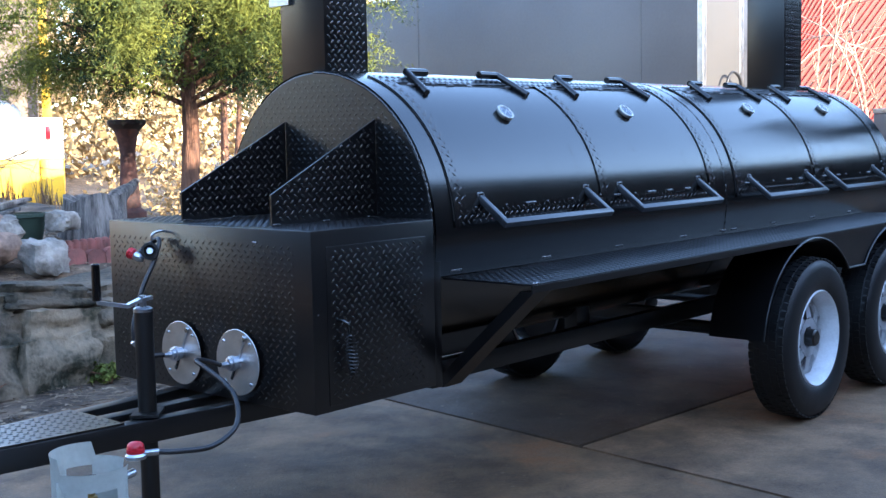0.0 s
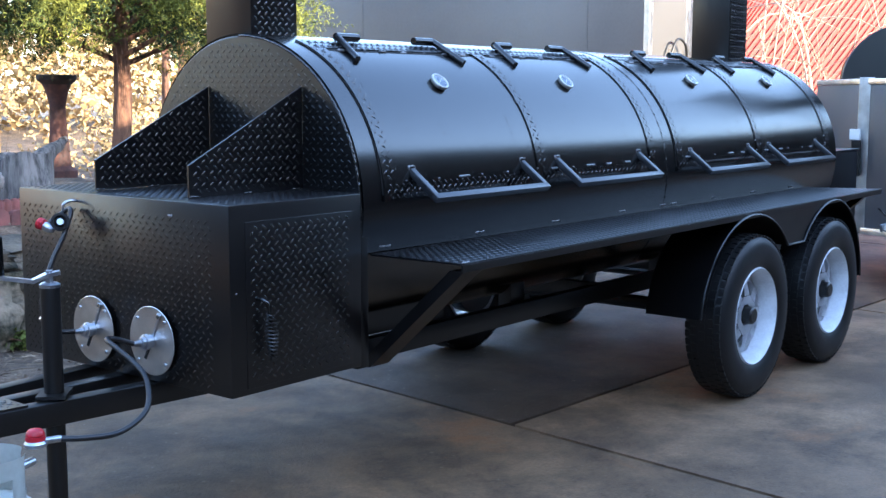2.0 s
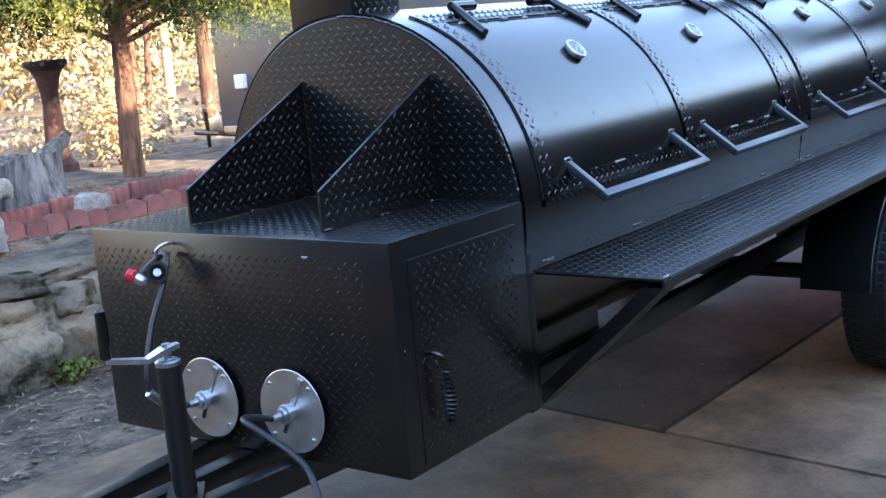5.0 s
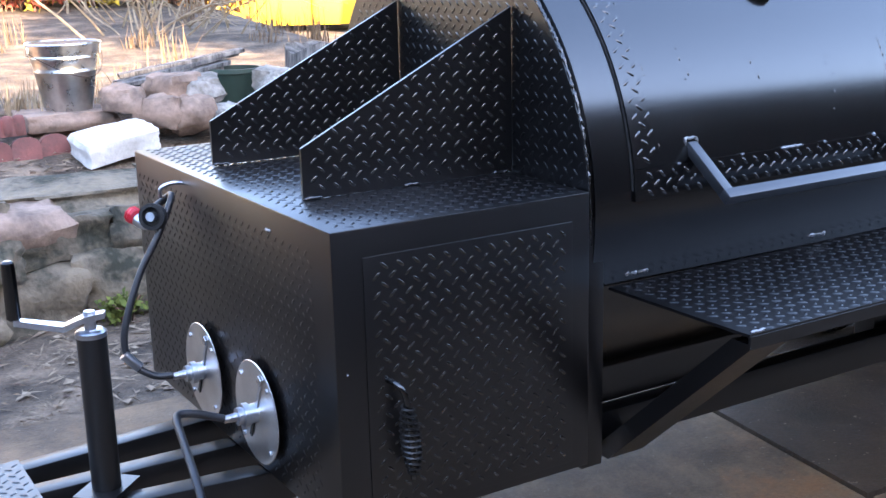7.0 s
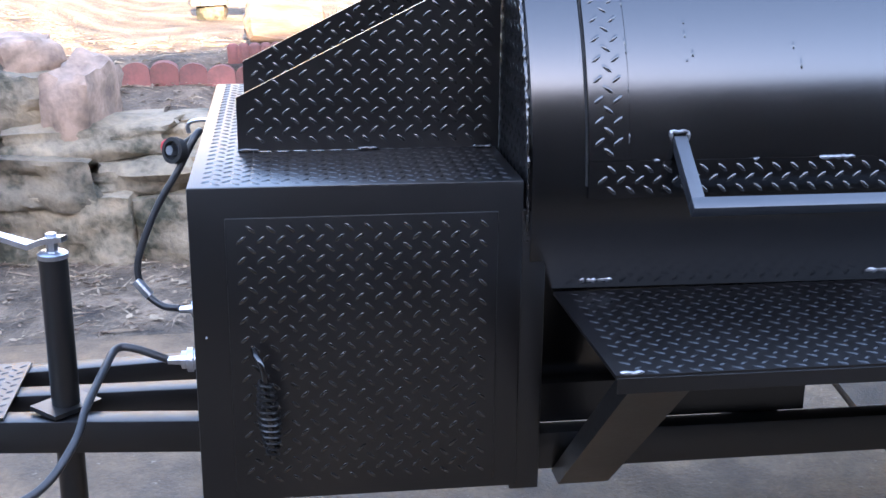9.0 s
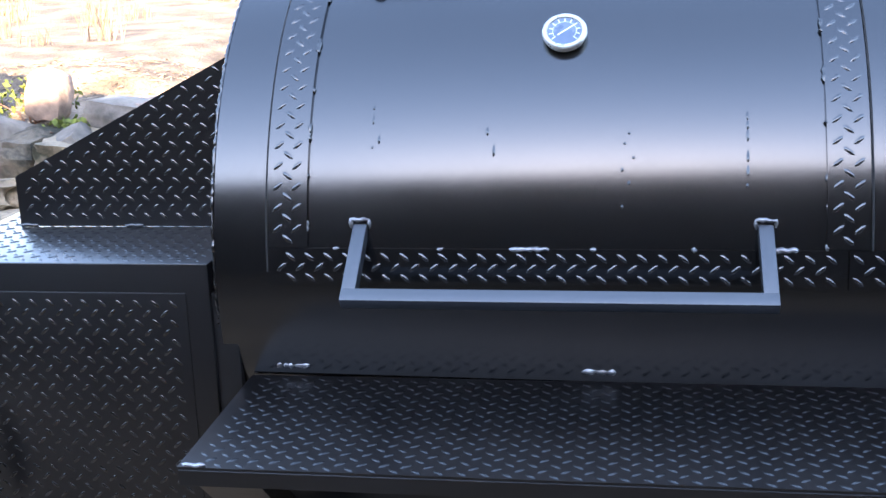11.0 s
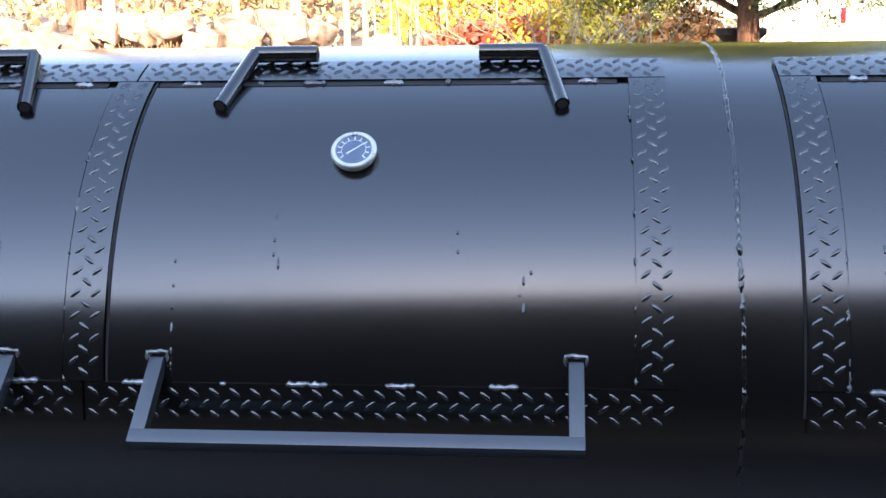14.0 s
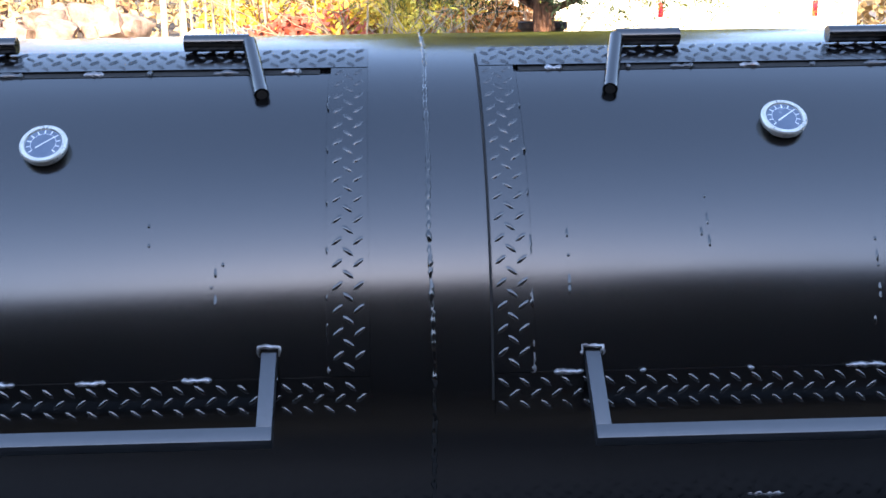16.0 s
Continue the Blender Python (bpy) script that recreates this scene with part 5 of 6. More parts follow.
def bush(at, r, n, seed, material, label, size=0.05):
    rnd = random.Random(seed)
    t = thing("bush", label, "bush", "bushes", at=at)
    for _ in range(9):
        d = Vector((rnd.gauss(0, 0.5), rnd.gauss(0, 0.5), 1)).normalized()
        tip = d * r * 1.2 + Vector((rnd.gauss(0, 0.1), rnd.gauss(0, 0.1), 0))
        part("stem", tube(BM(), [Vector((0, 0, -0.1)), d * r * 0.6, tip], 0.018 if r > 0.5 else 0.005, 5, 0.004), BARK, t, smooth=60)
    verts, faces = [], []
    for _ in range(14):
        c = Vector((rnd.gauss(0, 0.45), rnd.gauss(0, 0.45), rnd.uniform(0.25, 1.25))) * r
        leaves(verts, faces, c, (r * 0.24, r * 0.24, r * 0.2), n // 14, size, rnd, 0.2, 1.8)
    leaf_part("foliage", verts, faces, material, t)
    return t


BUSHES = ((1.62, 10.8, 0.40, RLEAF, "bush with dark red autumn leaves"), (2.08, 10.9, 0.45, RLEAF, "bush with dark red autumn leaves"), (2.75, 10.9, 0.55, YLEAF, "bush with bright yellow autumn leaves"), (3.65, 10.7, 0.5, ORLEAF, "bush with orange-brown autumn leaves"), (4.1, 10.9, 0.5, ORLEAF, "bush with orange-brown autumn leaves"),
          (1.1, 12.4, 0.85, YLEAF, "bush with bright yellow autumn leaves"), (2.0, 12.6, 0.85, YLEAF, "bush with bright yellow autumn leaves"), (2.8, 11.9, 0.9, YLEAF, "bush with bright yellow autumn leaves"), (3.2, 12.8, 0.8, YLEAF, "bush with bright yellow autumn leaves"),
          (-1.6, 13.2, 0.9, STRAW, "bush with dry straw-coloured leaves"), (6.4, 9.6, 0.7, STRAW, "bush with dry straw-coloured leaves"), (8.6, 11.4, 0.9, STRAW, "bush with dry straw-coloured leaves"),
          (-1.85, 3.42, 0.16, LEAF, "small green weeds on the bank"), (-1.55, 3.22, 0.10, LEAF, "small green weeds on the bank"), (0.55, 2.75, 0.10, LEAF, "small green weeds on the bank"), (1.42, 2.85, 0.09, LEAF, "small green weeds on the bank"))
for k, (x, y, r, m, lab) in enumerate(BUSHES):
    if in_lane(x, y):
        continue
    bush((x, y, ground_z(x, y)), r, 1500 if r > 0.3 else 260, 30 + k, m, lab, 0.05 if r > 0.3 else 0.022)

bm = stone_mesh(BM(), (0.44, 0.10, 0.30), 91)
bm.transform(pose(0.20, 4.56, 0.815, -38, 6, 6))
single("bark_slab", bm, SPLITWOOD, "split pale brown slab of wood leaning on the bank", "wood slab", smooth=40)
bm = box(BM(), -0.45, 0.30, -0.09, 0.09, -0.035, 0.035, 0.006)
bm.transform(pose(0.0, 6.0, ground_z(0.0, 6.0) + 0.15, 0, -2, 8))
single("timber", bm, DEADWOOD, "squared weathered timber lying on the slope", "timber", smooth=30)
for k, x in enumerate((-0.3, 0.2)):
    bm = stone_mesh(BM(), (0.2, 0.2, 0.16), 80 + k)
    bm.transform(pose(x, 6.02 + 0.04 * x, ground_z(x, 6.0) + 0.05))
    single("rock", bm, STONE, "brown rock propping up a timber", "rock", "rocks", smooth=50)
rs = random.Random(33)


def tuft(verts, faces, c, h, n, rnd):
    """A clump of thin dry blades and stalks."""
    for _ in range(n):
        a, lean, w = rnd.uniform(0, 6.28), abs(rnd.gauss(0, 0.45)), rnd.uniform(0.003, 0.008)
        d = Vector((math.cos(a) * lean, math.sin(a) * lean, 1)).normalized()
        p = Vector(c) + Vector((rnd.gauss(0, 0.07), rnd.gauss(0, 0.07), -0.02))
        q, e = p + d * h * rnd.uniform(0.5, 1.1), Vector((math.sin(a), -math.cos(a), 0)) * w
        m = p.lerp(q, 0.55) + Vector((0, 0, 0.06 * h))
        k = len(verts)
        verts += [p - e, p + e, m + e * 0.8, m - e * 0.8, q]
        faces += [(k, k + 1, k + 2, k + 3), (k + 3, k + 2, k + 4)]


verts, faces = [], []
for k in range(240):
    x, y = rs.uniform(-5.5, 4.6), rs.uniform(4.7, 12.5)
    if noise.noise(Vector((x * 0.7, y * 0.7, 2))) < -0.05 or (x > 2.6 and y < 7.4) or (-2.5 < x < 1.3 and y < 6.6):
        continue
    tuft(verts, faces, (x, y, ground_z(x, y)), rs.uniform(0.12, 0.42), 26, rs)
tagged(leaf_part("dry_grass", verts, faces, DRYGRASS, None), "clumps of dry straw-coloured grass", "grass", kind="stuff")
verts, faces = [], []
for k in range(26):
    x, y = rs.uniform(0.30, 1.15), rs.uniform(4.45, 5.0)
    tuft(verts, faces, (x, y, ground_z(x, y)), rs.uniform(0.10, 0.28), 14, rs)
tagged(leaf_part("dry_stalks", verts, faces, TWIG, None), "tangle of dark dry stalks round the bucket", "stalks", kind="stuff")
for k in range(12):
    x, y = rs.uniform(0.2, 3.6), rs.uniform(8.6, 11.0)
    bm = tube(BM(), smooth_path([(0, 0, -0.1), (rs.gauss(0, 0.05), rs.gauss(0, 0.05), 0.8), (rs.gauss(0, 0.15), rs.gauss(0, 0.15), rs.uniform(1.4, 2.4))], 4), rs.uniform(0.010, 0.022), 6, 0.004)
    bm.transform(Matrix.Translation((x, y, ground_z(x, y))))
    single("sapling", bm, TWIG, "thin bare sapling stem", "sapling", "saplings", smooth=60)

# woods beyond: slender trunks and a haze of autumn leaves
rs = random.Random(21)


def far_tree(x, y, k):
    rnd = random.Random(500 + k)
    h = rnd.uniform(6, 11)
    z = ground_z(x, y)
    t = thing("woodland_tree", "slender sunlit woodland tree with thin autumn leaves", "tree", "woodland trees", at=(x, y, z))
    bm = tube(BM(), smooth_path([(0, 0, -0.3), (rnd.gauss(0, 0.1), rnd.gauss(0, 0.1), h * 0.4), (rnd.gauss(0, 0.3), rnd.gauss(0, 0.3), h)], 5), rnd.uniform(0.07, 0.17), 8, 0.03)
    for i in range(8):
        zb = h * rnd.uniform(0.25, 0.9)
        a = rnd.uniform(0, 6.28)
        tube(bm, [Vector((0, 0, zb)), Vector((math.cos(a) * 0.8, math.sin(a) * 0.8, zb + 0.6)), Vector((math.cos(a) * 1.6, math.sin(a) * 1.6, zb + 1.0))], 0.03, 5, 0.008)
    part("trunk", bm, TWIG if k % 3 else BARK, t, smooth=60)
    verts, faces = [], []
    for i in range(12):
        c = Vector((rnd.gauss(0, 0.9), rnd.gauss(0, 0.9), h * rnd.uniform(0.3, 1.0)))
        leaves(verts, faces, c, (0.5, 0.5, 0.4), 40, 0.09, rnd, 0.1, 1.6)
    leaf_part("crown", verts, faces, (YLEAF, STRAW, STRAW, LEAF)[k % 4], t)


for k in range(58):
    x, y = rs.uniform(-9, 17), rs.uniform(13.5, 24)
    if not any(in_lane(x + d, y) for d in (-3.6, -2.2, -1.1, 0, 1.1, 2.2, 3.6)):
        far_tree(x, y, k)
verts, faces = [], []
for k in range(260):
    x, y = rs.uniform(-40, 45), rs.uniform(25, 40)
    if y < 27 and (in_lane(x, y) or in_lane(x - 3, y) or in_lane(x + 3, y)):
        continue
    leaves(verts, faces, (x, y, ground_z(x, y) + rs.uniform(0.3, 9)), (1.4, 1.2, 1.2), 110, 0.19, rs, 0.1, 1.5)
for k in range(240):
    x, y = rs.uniform(2, 32), rs.uniform(27.5, 44)
    leaves(verts, faces, (x, y, ground_z(x, y) + rs.uniform(0.2, 7)), (1.5, 1.2, 1.2), 110, 0.19, rs, 0.1, 1.5)
# clumps added mostly out of view, to dim the horizon in the tank's reflections
for k in range(300):
    a, r = rs.uniform(-1.15, 0.5), rs.uniform(34, 46)
    x, y = r * math.cos(a) + 4, r * math.sin(a)
    leaves(verts, faces, (x, y, ground_z(x, y) + rs.uniform(0.2, 9)), (1.7, 1.7, 1.4), 60, 0.30, rs, 0.1, 1.5)
tagged(leaf_part("far_woods", verts, faces, STRAW, None), "far sunlit autumn woods, with clumps added out of view", "woods", kind="stuff")
verts, faces = [], []
for k in range(420):
    x, y = rs.uniform(-8, 12), rs.uniform(12, 24)
    if in_lane(x, y):
        continue
    leaves(verts, faces, (x, y, ground_z(x, y) + rs.uniform(0.05, 0.6)), (0.35, 0.3, 0.22), 22, 0.07, rs, 0.0, 1.8)
tagged(leaf_part("undergrowth", verts, faces, STRAW, None), "dry straw-coloured undergrowth", "undergrowth", kind="stuff")
# fallen leaves and twigs on the near soil
verts, faces = [], []
for k in range(9000):
    x, y = rs.uniform(-2.5, 4.0), rs.uniform(1.75, 4.9)
    z = ground_z(x, y) + 0.008
    a, s = rs.uniform(0, 6.28), rs.choice((0.005, 0.007, 0.009, 0.012, 0.02)) * rs.uniform(0.8, 1.2)
    c, d = math.cos(a), math.sin(a)
    long = rs.choice((1.3, 3.0, 5.0))
    w = s * (0.9 if long < 3 else 0.22)
    i = len(verts)
    verts += [(x - c * s * long, y - d * s * long, z), (x + d * w, y - c * w, z + rs.uniform(0, 0.012)), (x + c * s * long, y + d * s * long, z + rs.uniform(0, 0.01)), (x - d * w, y + c * w, z + rs.uniform(0, 0.012))]
    faces.append((i, i + 1, i + 2, i + 3))
tagged(leaf_part("leaf_litter", verts, faces, mat("fallen_leaves", (0.36, 0.27, 0.18), 0.9, color2=(0.10, 0.06, 0.04), scale=9, grain=40), None), "fallen brown leaves and twigs", "leaves", kind="stuff")

# ---- trailers and walls behind ----
BX = 9.5
back = thing("cargo_trailer", "tall charcoal enclosed cargo trailer with bare metal trim", "trailer", at=(0, 0, -0.04))
part("body", box(BM(), BX, BX + 2.1, 3.30, 10.25, 0.45, 3.3, 0.02), GREYSIDE, back, "charcoal trailer skin", smooth=30)
for y in (4.10, 7.60):
    part("panel_strip", box(BM(), BX - 0.004, BX + 0.004, y - 0.007, y + 0.007, 0.5, 3.25, 0.002), GREYSIDE, back)
part("corner_trim", box(BM(), BX - 0.012, BX + 0.06, 3.285, 3.36, 0.46, 3.28, 0.004), ALU, back, "bare aluminium corner trim")
part("corner_trim", box(BM(), BX + 0.86, BX + 0.96, 3.285, 3.31, 0.46, 3.28, 0.004), ALU, back, "bare aluminium door trim")
part("door", box(BM(), BX + 0.065, BX + 0.855, 3.288, 3.31, 0.55, 3.1, 0.004), DOORSTEEL, back, "brushed stainless door panel")
part("bottom_rail", box(BM(), BX - 0.015, BX + 0.04, 3.32, 10.2, 0.40, 0.49, 0.006), ALU, back)
part("junction_box", box(BM(), BX - 0.10, BX - 0.001, 9.64, 9.80, 1.01, 1.20, 0.01), PAPER, back, "white electrical box", smooth=30)
for y in (5.6, 6.5):
    part("wheel", lathe(BM(), [(0.20, -0.1), (0.34, -0.09), (0.36, 0.0), (0.34, 0.09), (0.20, 0.1)], Matrix.Translation((BX + 0.12, y, 0.36)) @ pose(0, 0, 0, 0, 90, 0), 32), RUBBER, back, smooth=40)
for q in (-0.5, 0.5):
    tube(bm := BM(), [(BX + 1.05 + q, 10.24, 0.30), (BX + 1.05 + q * 0.1, 11.95, 0.30)], 0.035, 8)
    part("tongue_beam", bm, FRAME, back, smooth=40)
part("tongue_jack", rod(BM(), (BX + 1.05, 11.72, 0.02), (BX + 1.05, 11.72, 0.62), 0.032, seg=12), FRAME, back, "black tongue jack", smooth=40)
part("battery_box", box(BM(), BX + 0.66, BX + 1.44, 10.9, 11.25, 0.345, 0.56, 0.02), GALV, back, "pale metal box on the tongue", smooth=30)
part("power_cable", tube(BM(), smooth_path([(BX + 0.15, 3.27, 1.5), (BX + 0.3, 3.2, 1.85), (BX + 0.45, 3.18, 2.08), (BX + 0.65, 3.18, 2.02), (BX + 0.7, 3.2, 1.8), (BX + 0.6, 3.27, 1.6)]), 0.015, 8), HOSE, back, "looped black cable", smooth=60)

rear = thing("porch_trailer", "slate blue porch trailer with aluminium edges and stabiliser legs", "trailer", at=(-0.306, -0.36, 0.153))
rear.scale = (0.88, 0.88, 0.88)
RA, RB, RC = Vector((7.95, 0.27, 0)), Vector((7.55, -0.66, 0)), Vector((8.9, 1.05, 0))


def panel(p, q, z0, z1, thick, material, name, parent, label="", bevel=0.003):
    d = (q - p)
    m2 = Matrix.Translation(p) @ Matrix((d.normalized(), Vector((0, 0, 1)).cross(d.normalized()), Vector((0, 0, 1)))).transposed().to_4x4()
    bm = box(BM(), 0, d.length, -thick / 2, thick / 2, z0, z1, bevel)
    bm.transform(m2)
    return part(name, bm, material, parent, label, smooth=30)


panel(RA, RB, 0.302, 1.53, 0.05, SLATE, "end_wall", rear, "slate blue end wall")
panel(RC, RA, 0.302, 1.53, 0.05, SLATE, "side_wall", rear, "slate blue side wall")
panel(RA, RB, 1.532, 1.58, 0.07, ALU, "top_rail", rear, "aluminium top rail")
panel(RC, RA, 1.532, 1.58, 0.07, ALU, "top_rail", rear, "aluminium top rail")
panel(RA, RB, 0.245, 0.300, 0.08, ALU, "bottom_rail", rear, "aluminium bottom rail")
panel(RC, RA, 0.245, 0.300, 0.08, ALU, "bottom_rail", rear, "aluminium bottom rail")
part("corner_post", box(BM(), RA.x - 0.05, RA.x + 0.05, RA.y - 0.05, RA.y + 0.05, 0.245, 1.59, 0.004), ALU, rear, "riveted aluminium corner post")
part("roof_post", box(BM(), RB.x - 0.026, RB.x + 0.04, RB.y - 0.03, RB.y + 0.03, 0.245, 3.0, 0.004), SLATE, rear, "tall slate roof post")
DB = (RB - RA).normalized()
NB = Vector((0, 0, 1)).cross(DB)
NB = NB if NB.x < 0 else -NB
for z in (0.545, 0.400):
    c = RA + DB * 0.84 + NB * 0.03
    panel(c - DB * 0.055, c + DB * 0.055, z - 0.03, z + 0.03, 0.02, REDLENS, "tail_light", rear, "red tail light lens", 0.006)
c = RA - DB * 0.02 + NB * 0.09
part("label_plate", box(BM(), c.x - 0.02, c.x + 0.0, c.y - 0.045, c.y + 0.045, 1.06, 1.15, 0.002), PAPER, rear, "small white label plate")
part("label_base", box(BM(), c.x - 0.015, c.x + 0.015, c.y - 0.05, c.y + 0.03, 0.75, 1.055, 0.006), FRAME, rear)
for mid in (RA + DB * 0.62 - NB * 0.12, RB + Vector((1.5, -0.05, 0))):
    for d in (-1, 1):
        top, knee, foot = mid + DB * 0.09 * d + Vector((0, 0, 0.25)), mid + DB * 0.36 * d + Vector((0, 0, 0.08)), mid - DB * 0.10 * d + Vector((0, 0, -0.15))
        part("stabiliser_arm", rod(BM(), top, knee, 0.028, seg=8), FRAME, rear, smooth=40)
        part("stabiliser_leg", rod(BM(), knee, foot, 0.028, seg=8), FRAME, rear, smooth=40)
    panel(mid - DB * 0.17, mid + DB * 0.17, -0.205, -0.15, 0.12, FRAME, "stabiliser_foot", rear, "black steel foot plate", 0.004)
    part("screw_rod", rod(BM(), mid - DB * 0.42 + Vector((0, 0, 0.08)), mid + DB * 0.38 + Vector((0, 0, 0.08)), 0.010, seg=8), FRAME, rear, smooth=40)
part("floor", prism(BM(), [(RA.x, RA.y), (RB.x, RB.y), (RB.x + 2.6, RB.y - 0.2), (RC.x + 1.4, RC.y)], "z", 0.31, 0.36), BROWNBOX, rear, "brown board floor")
part("roof_panel", prism(BM(), [(RB.x, RB.y), (RB.x + 2.6, RB.y - 1.0), (RB.x + 2.6, RB.y - 0.2), (RB.x + 0.2, RB.y + 0.5)], "z", 3.0, 3.08), GREYSIDE, rear)
part("inner_panel", box(BM(), 9.60, 9.64, -0.9, 0.46, 2.08, 3.0, 0.004), FRAME, rear, "black steel panel under the roof")
drum = thing("smoker_drum", "black cylindrical smoker on the porch trailer", "smoker", at=(-0.306, -0.36, 0.153))
drum.scale = rear.scale
dm = Matrix.Translation((8.70, 0.215, 1.545)) @ Vector((0.90, 0.27, 0)).to_track_quat("Z", "Y").to_matrix().to_4x4()
part("drum", lathe(BM(), [(0.0, -0.004), (0.518, 0.0), (0.528, 0.01), (0.528, 2.0), (0.518, 2.01)], dm, 48), FRAME, drum, smooth=40)
for q in (0.3, 1.6):
    p = dm @ Vector((0, 0, q))
    part("drum_stand", box(BM(), p.x - 0.05, p.x + 0.05, p.y - 0.3, p.y + 0.3, 0.36, 1.1, 0.006), FRAME, drum)

red = thing("red_shed", "red shed with slanting boards behind bare branches", "shed")
red.location, red.rotation_euler = (17.2, 3.9, 0), (0, 0, radians(43))
part("wall", box(BM(), 0.0, 0.2, -3.6, 3.6, -0.1, 5.0), REDWALL, red)
for k in range(100):
    bm = box(BM(), -0.03, 0.0, -0.022, 0.022, -3.4, 3.4)
    bm.transform(pose(-0.005, -5.5 + 0.11 * k, 2.5, 33, 0, 0))
    for v in list(bm.verts):
        v.co.y = min(3.55, max(-3.55, v.co.y))
        v.co.z = min(4.95, max(-0.05, v.co.z))
    if max(v.co.y for v in bm.verts) - min(v.co.y for v in bm.verts) > 0.2:
        part("board", bm, REDWALL, red)

# white-topped yellow skip with machinery, sunlit, up the lane
skip = thing("yellow_skip", "yellow steel skip with a white upper band", "skip", at=(9.85, 17.2, 0))
skip.rotation_euler = (0, 0, math.atan2(-0.525, 0.851))
SG = ground_z(8.4, 18.6)


def skip_part(name, bm, material, label="", parent=None):
    return part(name, bm, material, parent or skip, label, smooth=30)


skip_part("side_panel", box(BM(), -6.0, 0.0, 0.0, 0.08, SG + 0.1, 1.10, 0.01), YELLOW, "bright yellow steel side")
skip_part("end_panel", box(BM(), -0.08, 0.0, 0.082, 2.2, SG + 0.1, 1.10, 0.01), YELLOW, "bright yellow steel end")
skip_part("end_band", box(BM(), -0.10, 0.0, 0.102, 2.2, 1.102, 1.88, 0.01), WHITEPAINT, "white upper end band")
skip_part("side_band", box(BM(), -6.02, 0.02, -0.03, 0.10, 1.102, 1.88, 0.01), WHITEPAINT, "white upper side band")
skip_part("back_panel", box(BM(), -6.0, -0.09, 2.2, 2.28, SG + 0.1, 1.88, 0.01), YELLOW)
skip_part("bed", box(BM(), -5.98, -0.10, 0.10, 2.19, 0.84, 0.90, 0.01), IRON, "rusty floor plate")
for q in (-0.25, -2.9):
    skip_part("marker_light", box(BM(), q - 0.045, q + 0.045, -0.05, -0.031, 1.46, 1.72, 0.006), REDLENS, "upright red marker light")
for q in (-0.35, -1.25, -2.4, -3.6):
    skip_part("stiffener", box(BM(), q - 0.06, q + 0.06, -0.06, -0.002, SG + 0.15, 1.08, 0.01), YELLOW)
for q in (-1.2, -4.2):
    skip_part("wheel", lathe(BM(), [(0.2, -0.12), (0.42, -0.1), (0.44, 0), (0.42, 0.1), (0.2, 0.12)], Matrix.Translation((q, 0.4, SG + 0.42)) @ pose(0, 0, 0, 90, 0, 0), 24), RUBBER)
skip_part("mast", box(BM(), -0.34, -0.18, 0.3, 0.45, 0.9, 4.2, 0.01), YELLOW, "yellow steel mast")
machine = thing("brown_machine", "brown steel hopper with a grey domed cover in the skip", "machine", at=(9.85, 17.2, 0.18))
machine.rotation_euler, machine.scale = skip.rotation_euler, (0.8, 0.8, 0.8)
part("hopper", prism(BM(), [(-3.6, 0.9), (-0.55, 0.9), (-0.55, 3.6), (-0.9, 4.3), (-3.6, 3.7)], "y", 0.9, 1.9), BROWNBOX, machine, smooth=30)
part("chute", prism(BM(), [(-1.3, 2.9), (-0.95, 2.8), (-0.1, 4.9), (-0.5, 5.4), (-1.9, 5.0)], "y", 0.4, 0.85), BROWNBOX, machine)
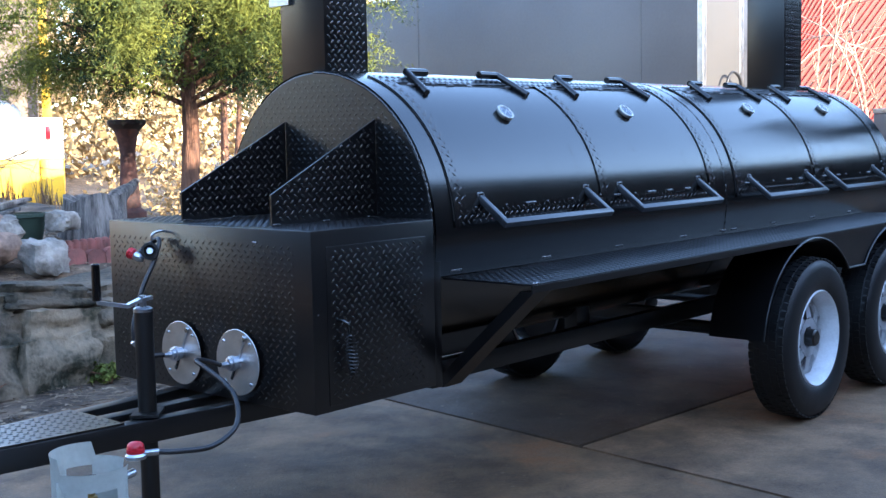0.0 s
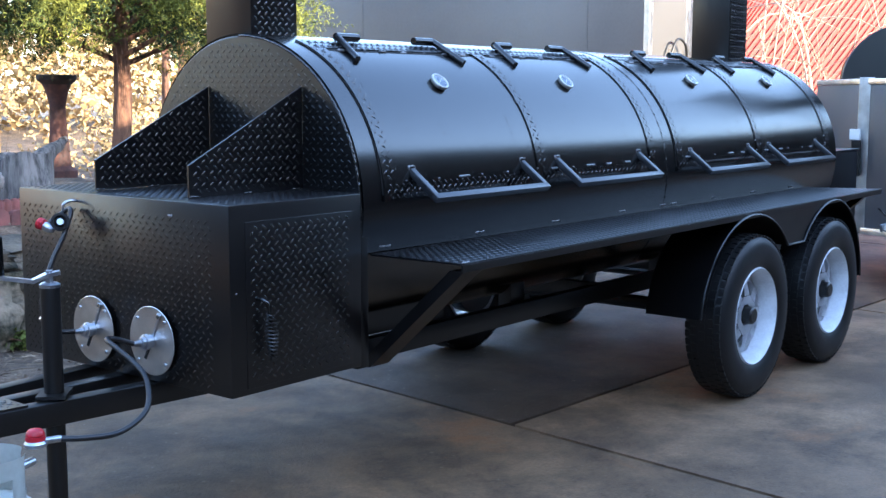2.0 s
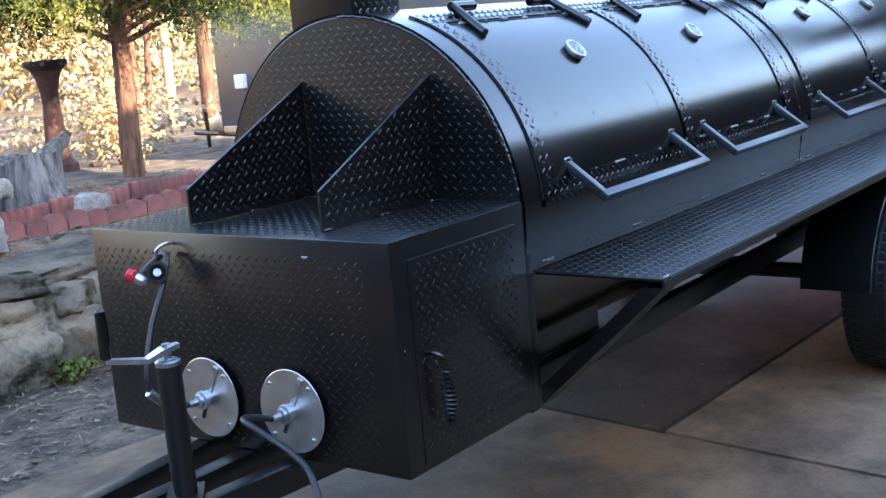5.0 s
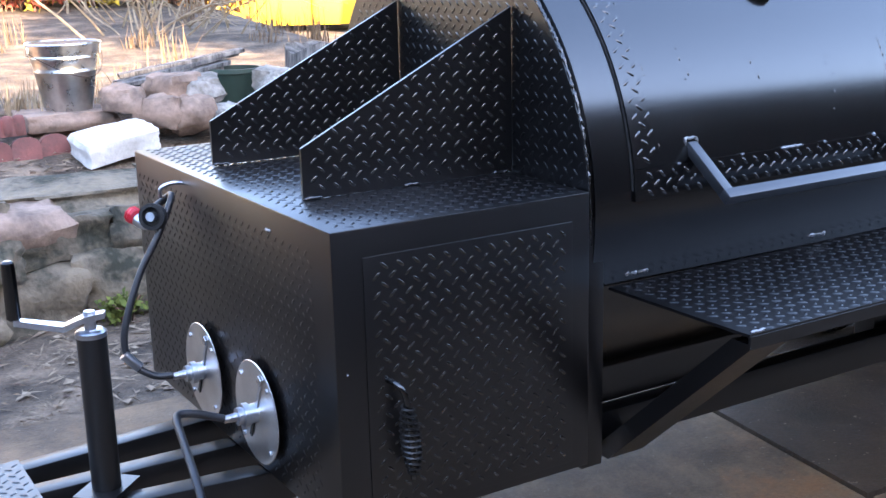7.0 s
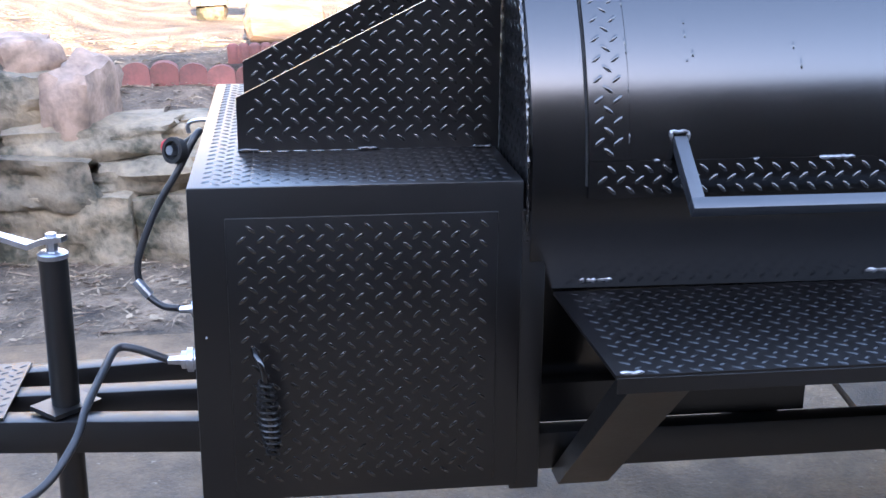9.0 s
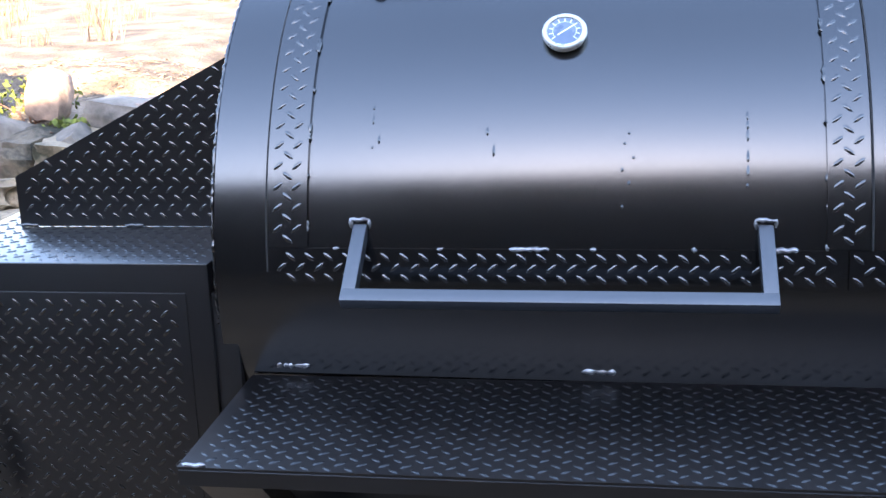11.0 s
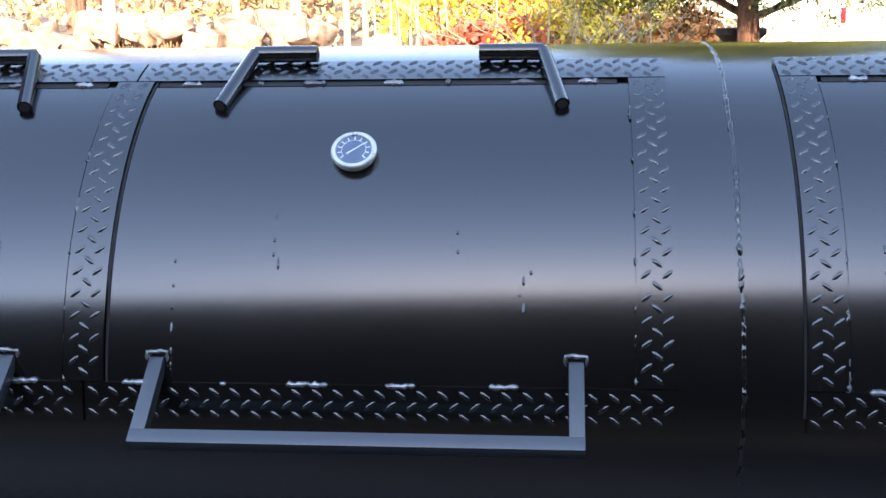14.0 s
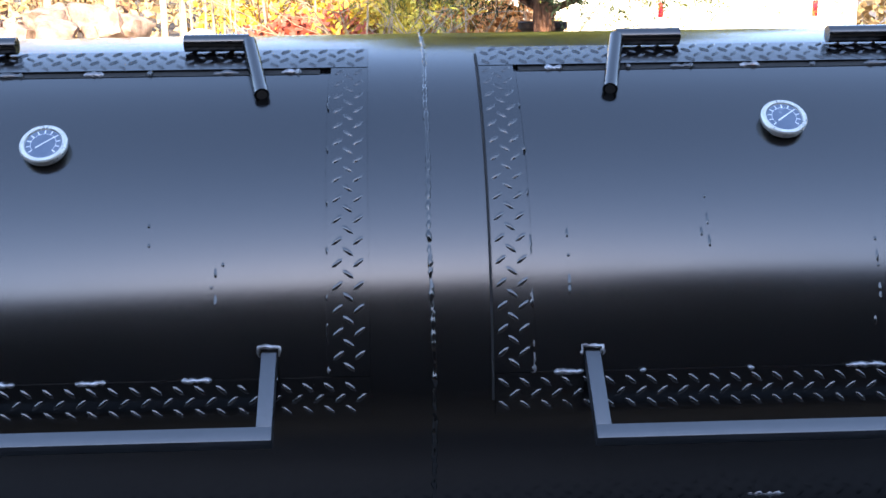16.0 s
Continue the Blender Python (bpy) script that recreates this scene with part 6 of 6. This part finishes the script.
part("dome", lathe(BM(), [(0.85, 0.0), (0.83, 0.25), (0.68, 0.48), (0.4, 0.62), (0.0, 0.66)], Matrix.Translation((-1.75, 0.5, 2.02)) @ Matrix.Diagonal((1, 0.45, 1, 1)), 32), GALV, machine, "grey domed cover", smooth=40)

# ---- concrete yard in separate slabs with recessed joints ----
pavement = tagged(new("pavement"), "stained grey-brown concrete yard in large slabs", "pavement", kind="structure")
PIVOT = Vector((1.86, -0.28, 0))
pavement.location.z = -0.04
XJ, YJ = (-14.0, -5.2, -1.65, 1.86, 5.72, 9.3, 13.0, 30.0), (-14.0, -7.3, -3.8, -0.28, 1.64)


def slab(x0, x1, y0, y1, edge):
    bm, g, n = BM(), 0.013, 14
    x0, x1, y0, y1 = x0 + g, x1 - g, y0 + g, y1 - g
    rows = []
    for j in range(n + 1):
        row = []
        for i in range(n + 1):
            x, y = x0 + (x1 - x0) * i / n, y0 + (y1 - y0) * j / n
            x += 0.004 * noise.noise(Vector((x, y * 3, 1)))
            y += 0.004 * noise.noise(Vector((x * 3, y, 2))) + (0.12 * noise.noise(Vector((x * 1.3, 0, 5))) if edge and j == n else 0)
            dx, dy = x - PIVOT.x, y - PIVOT.y      # the joints run a little askew
            row.append(bm.verts.new((x + 0.13 * dy, y - 0.045 * dx, -0.007 if i in (0, n) or j in (0, n) else 0.0)))
        rows.append(row)
    for j in range(n):
        for i in range(n):
            bm.faces.new((rows[j][i], rows[j][i + 1], rows[j + 1][i + 1], rows[j + 1][i]))
    r = bmesh.ops.extrude_edge_only(bm, edges=[e for e in bm.edges if e.is_boundary])
    for v in r["geom"]:
        if isinstance(v, bmesh.types.BMVert):
            v.co.z -= 0.08
    # the slab below the trailer takes the colour with shade painted in
    return part("slab", bm, SHADECONC if x0 > 1.8 and x0 < 5 and -0.5 < y0 < 0 else CONCRETE if not -3.9 < y0 < -1 else PALECONC if x0 > 1.8 else BROWNCONC, pavement)


for x0, x1 in zip(XJ, XJ[1:]):
    rows = YJ if x0 > 1.8 else [y for y in YJ if y != -0.28]
    for y0, y1 in zip(rows, rows[1:]):
        slab(x0, x1, y0, y1, y1 == YJ[-1])
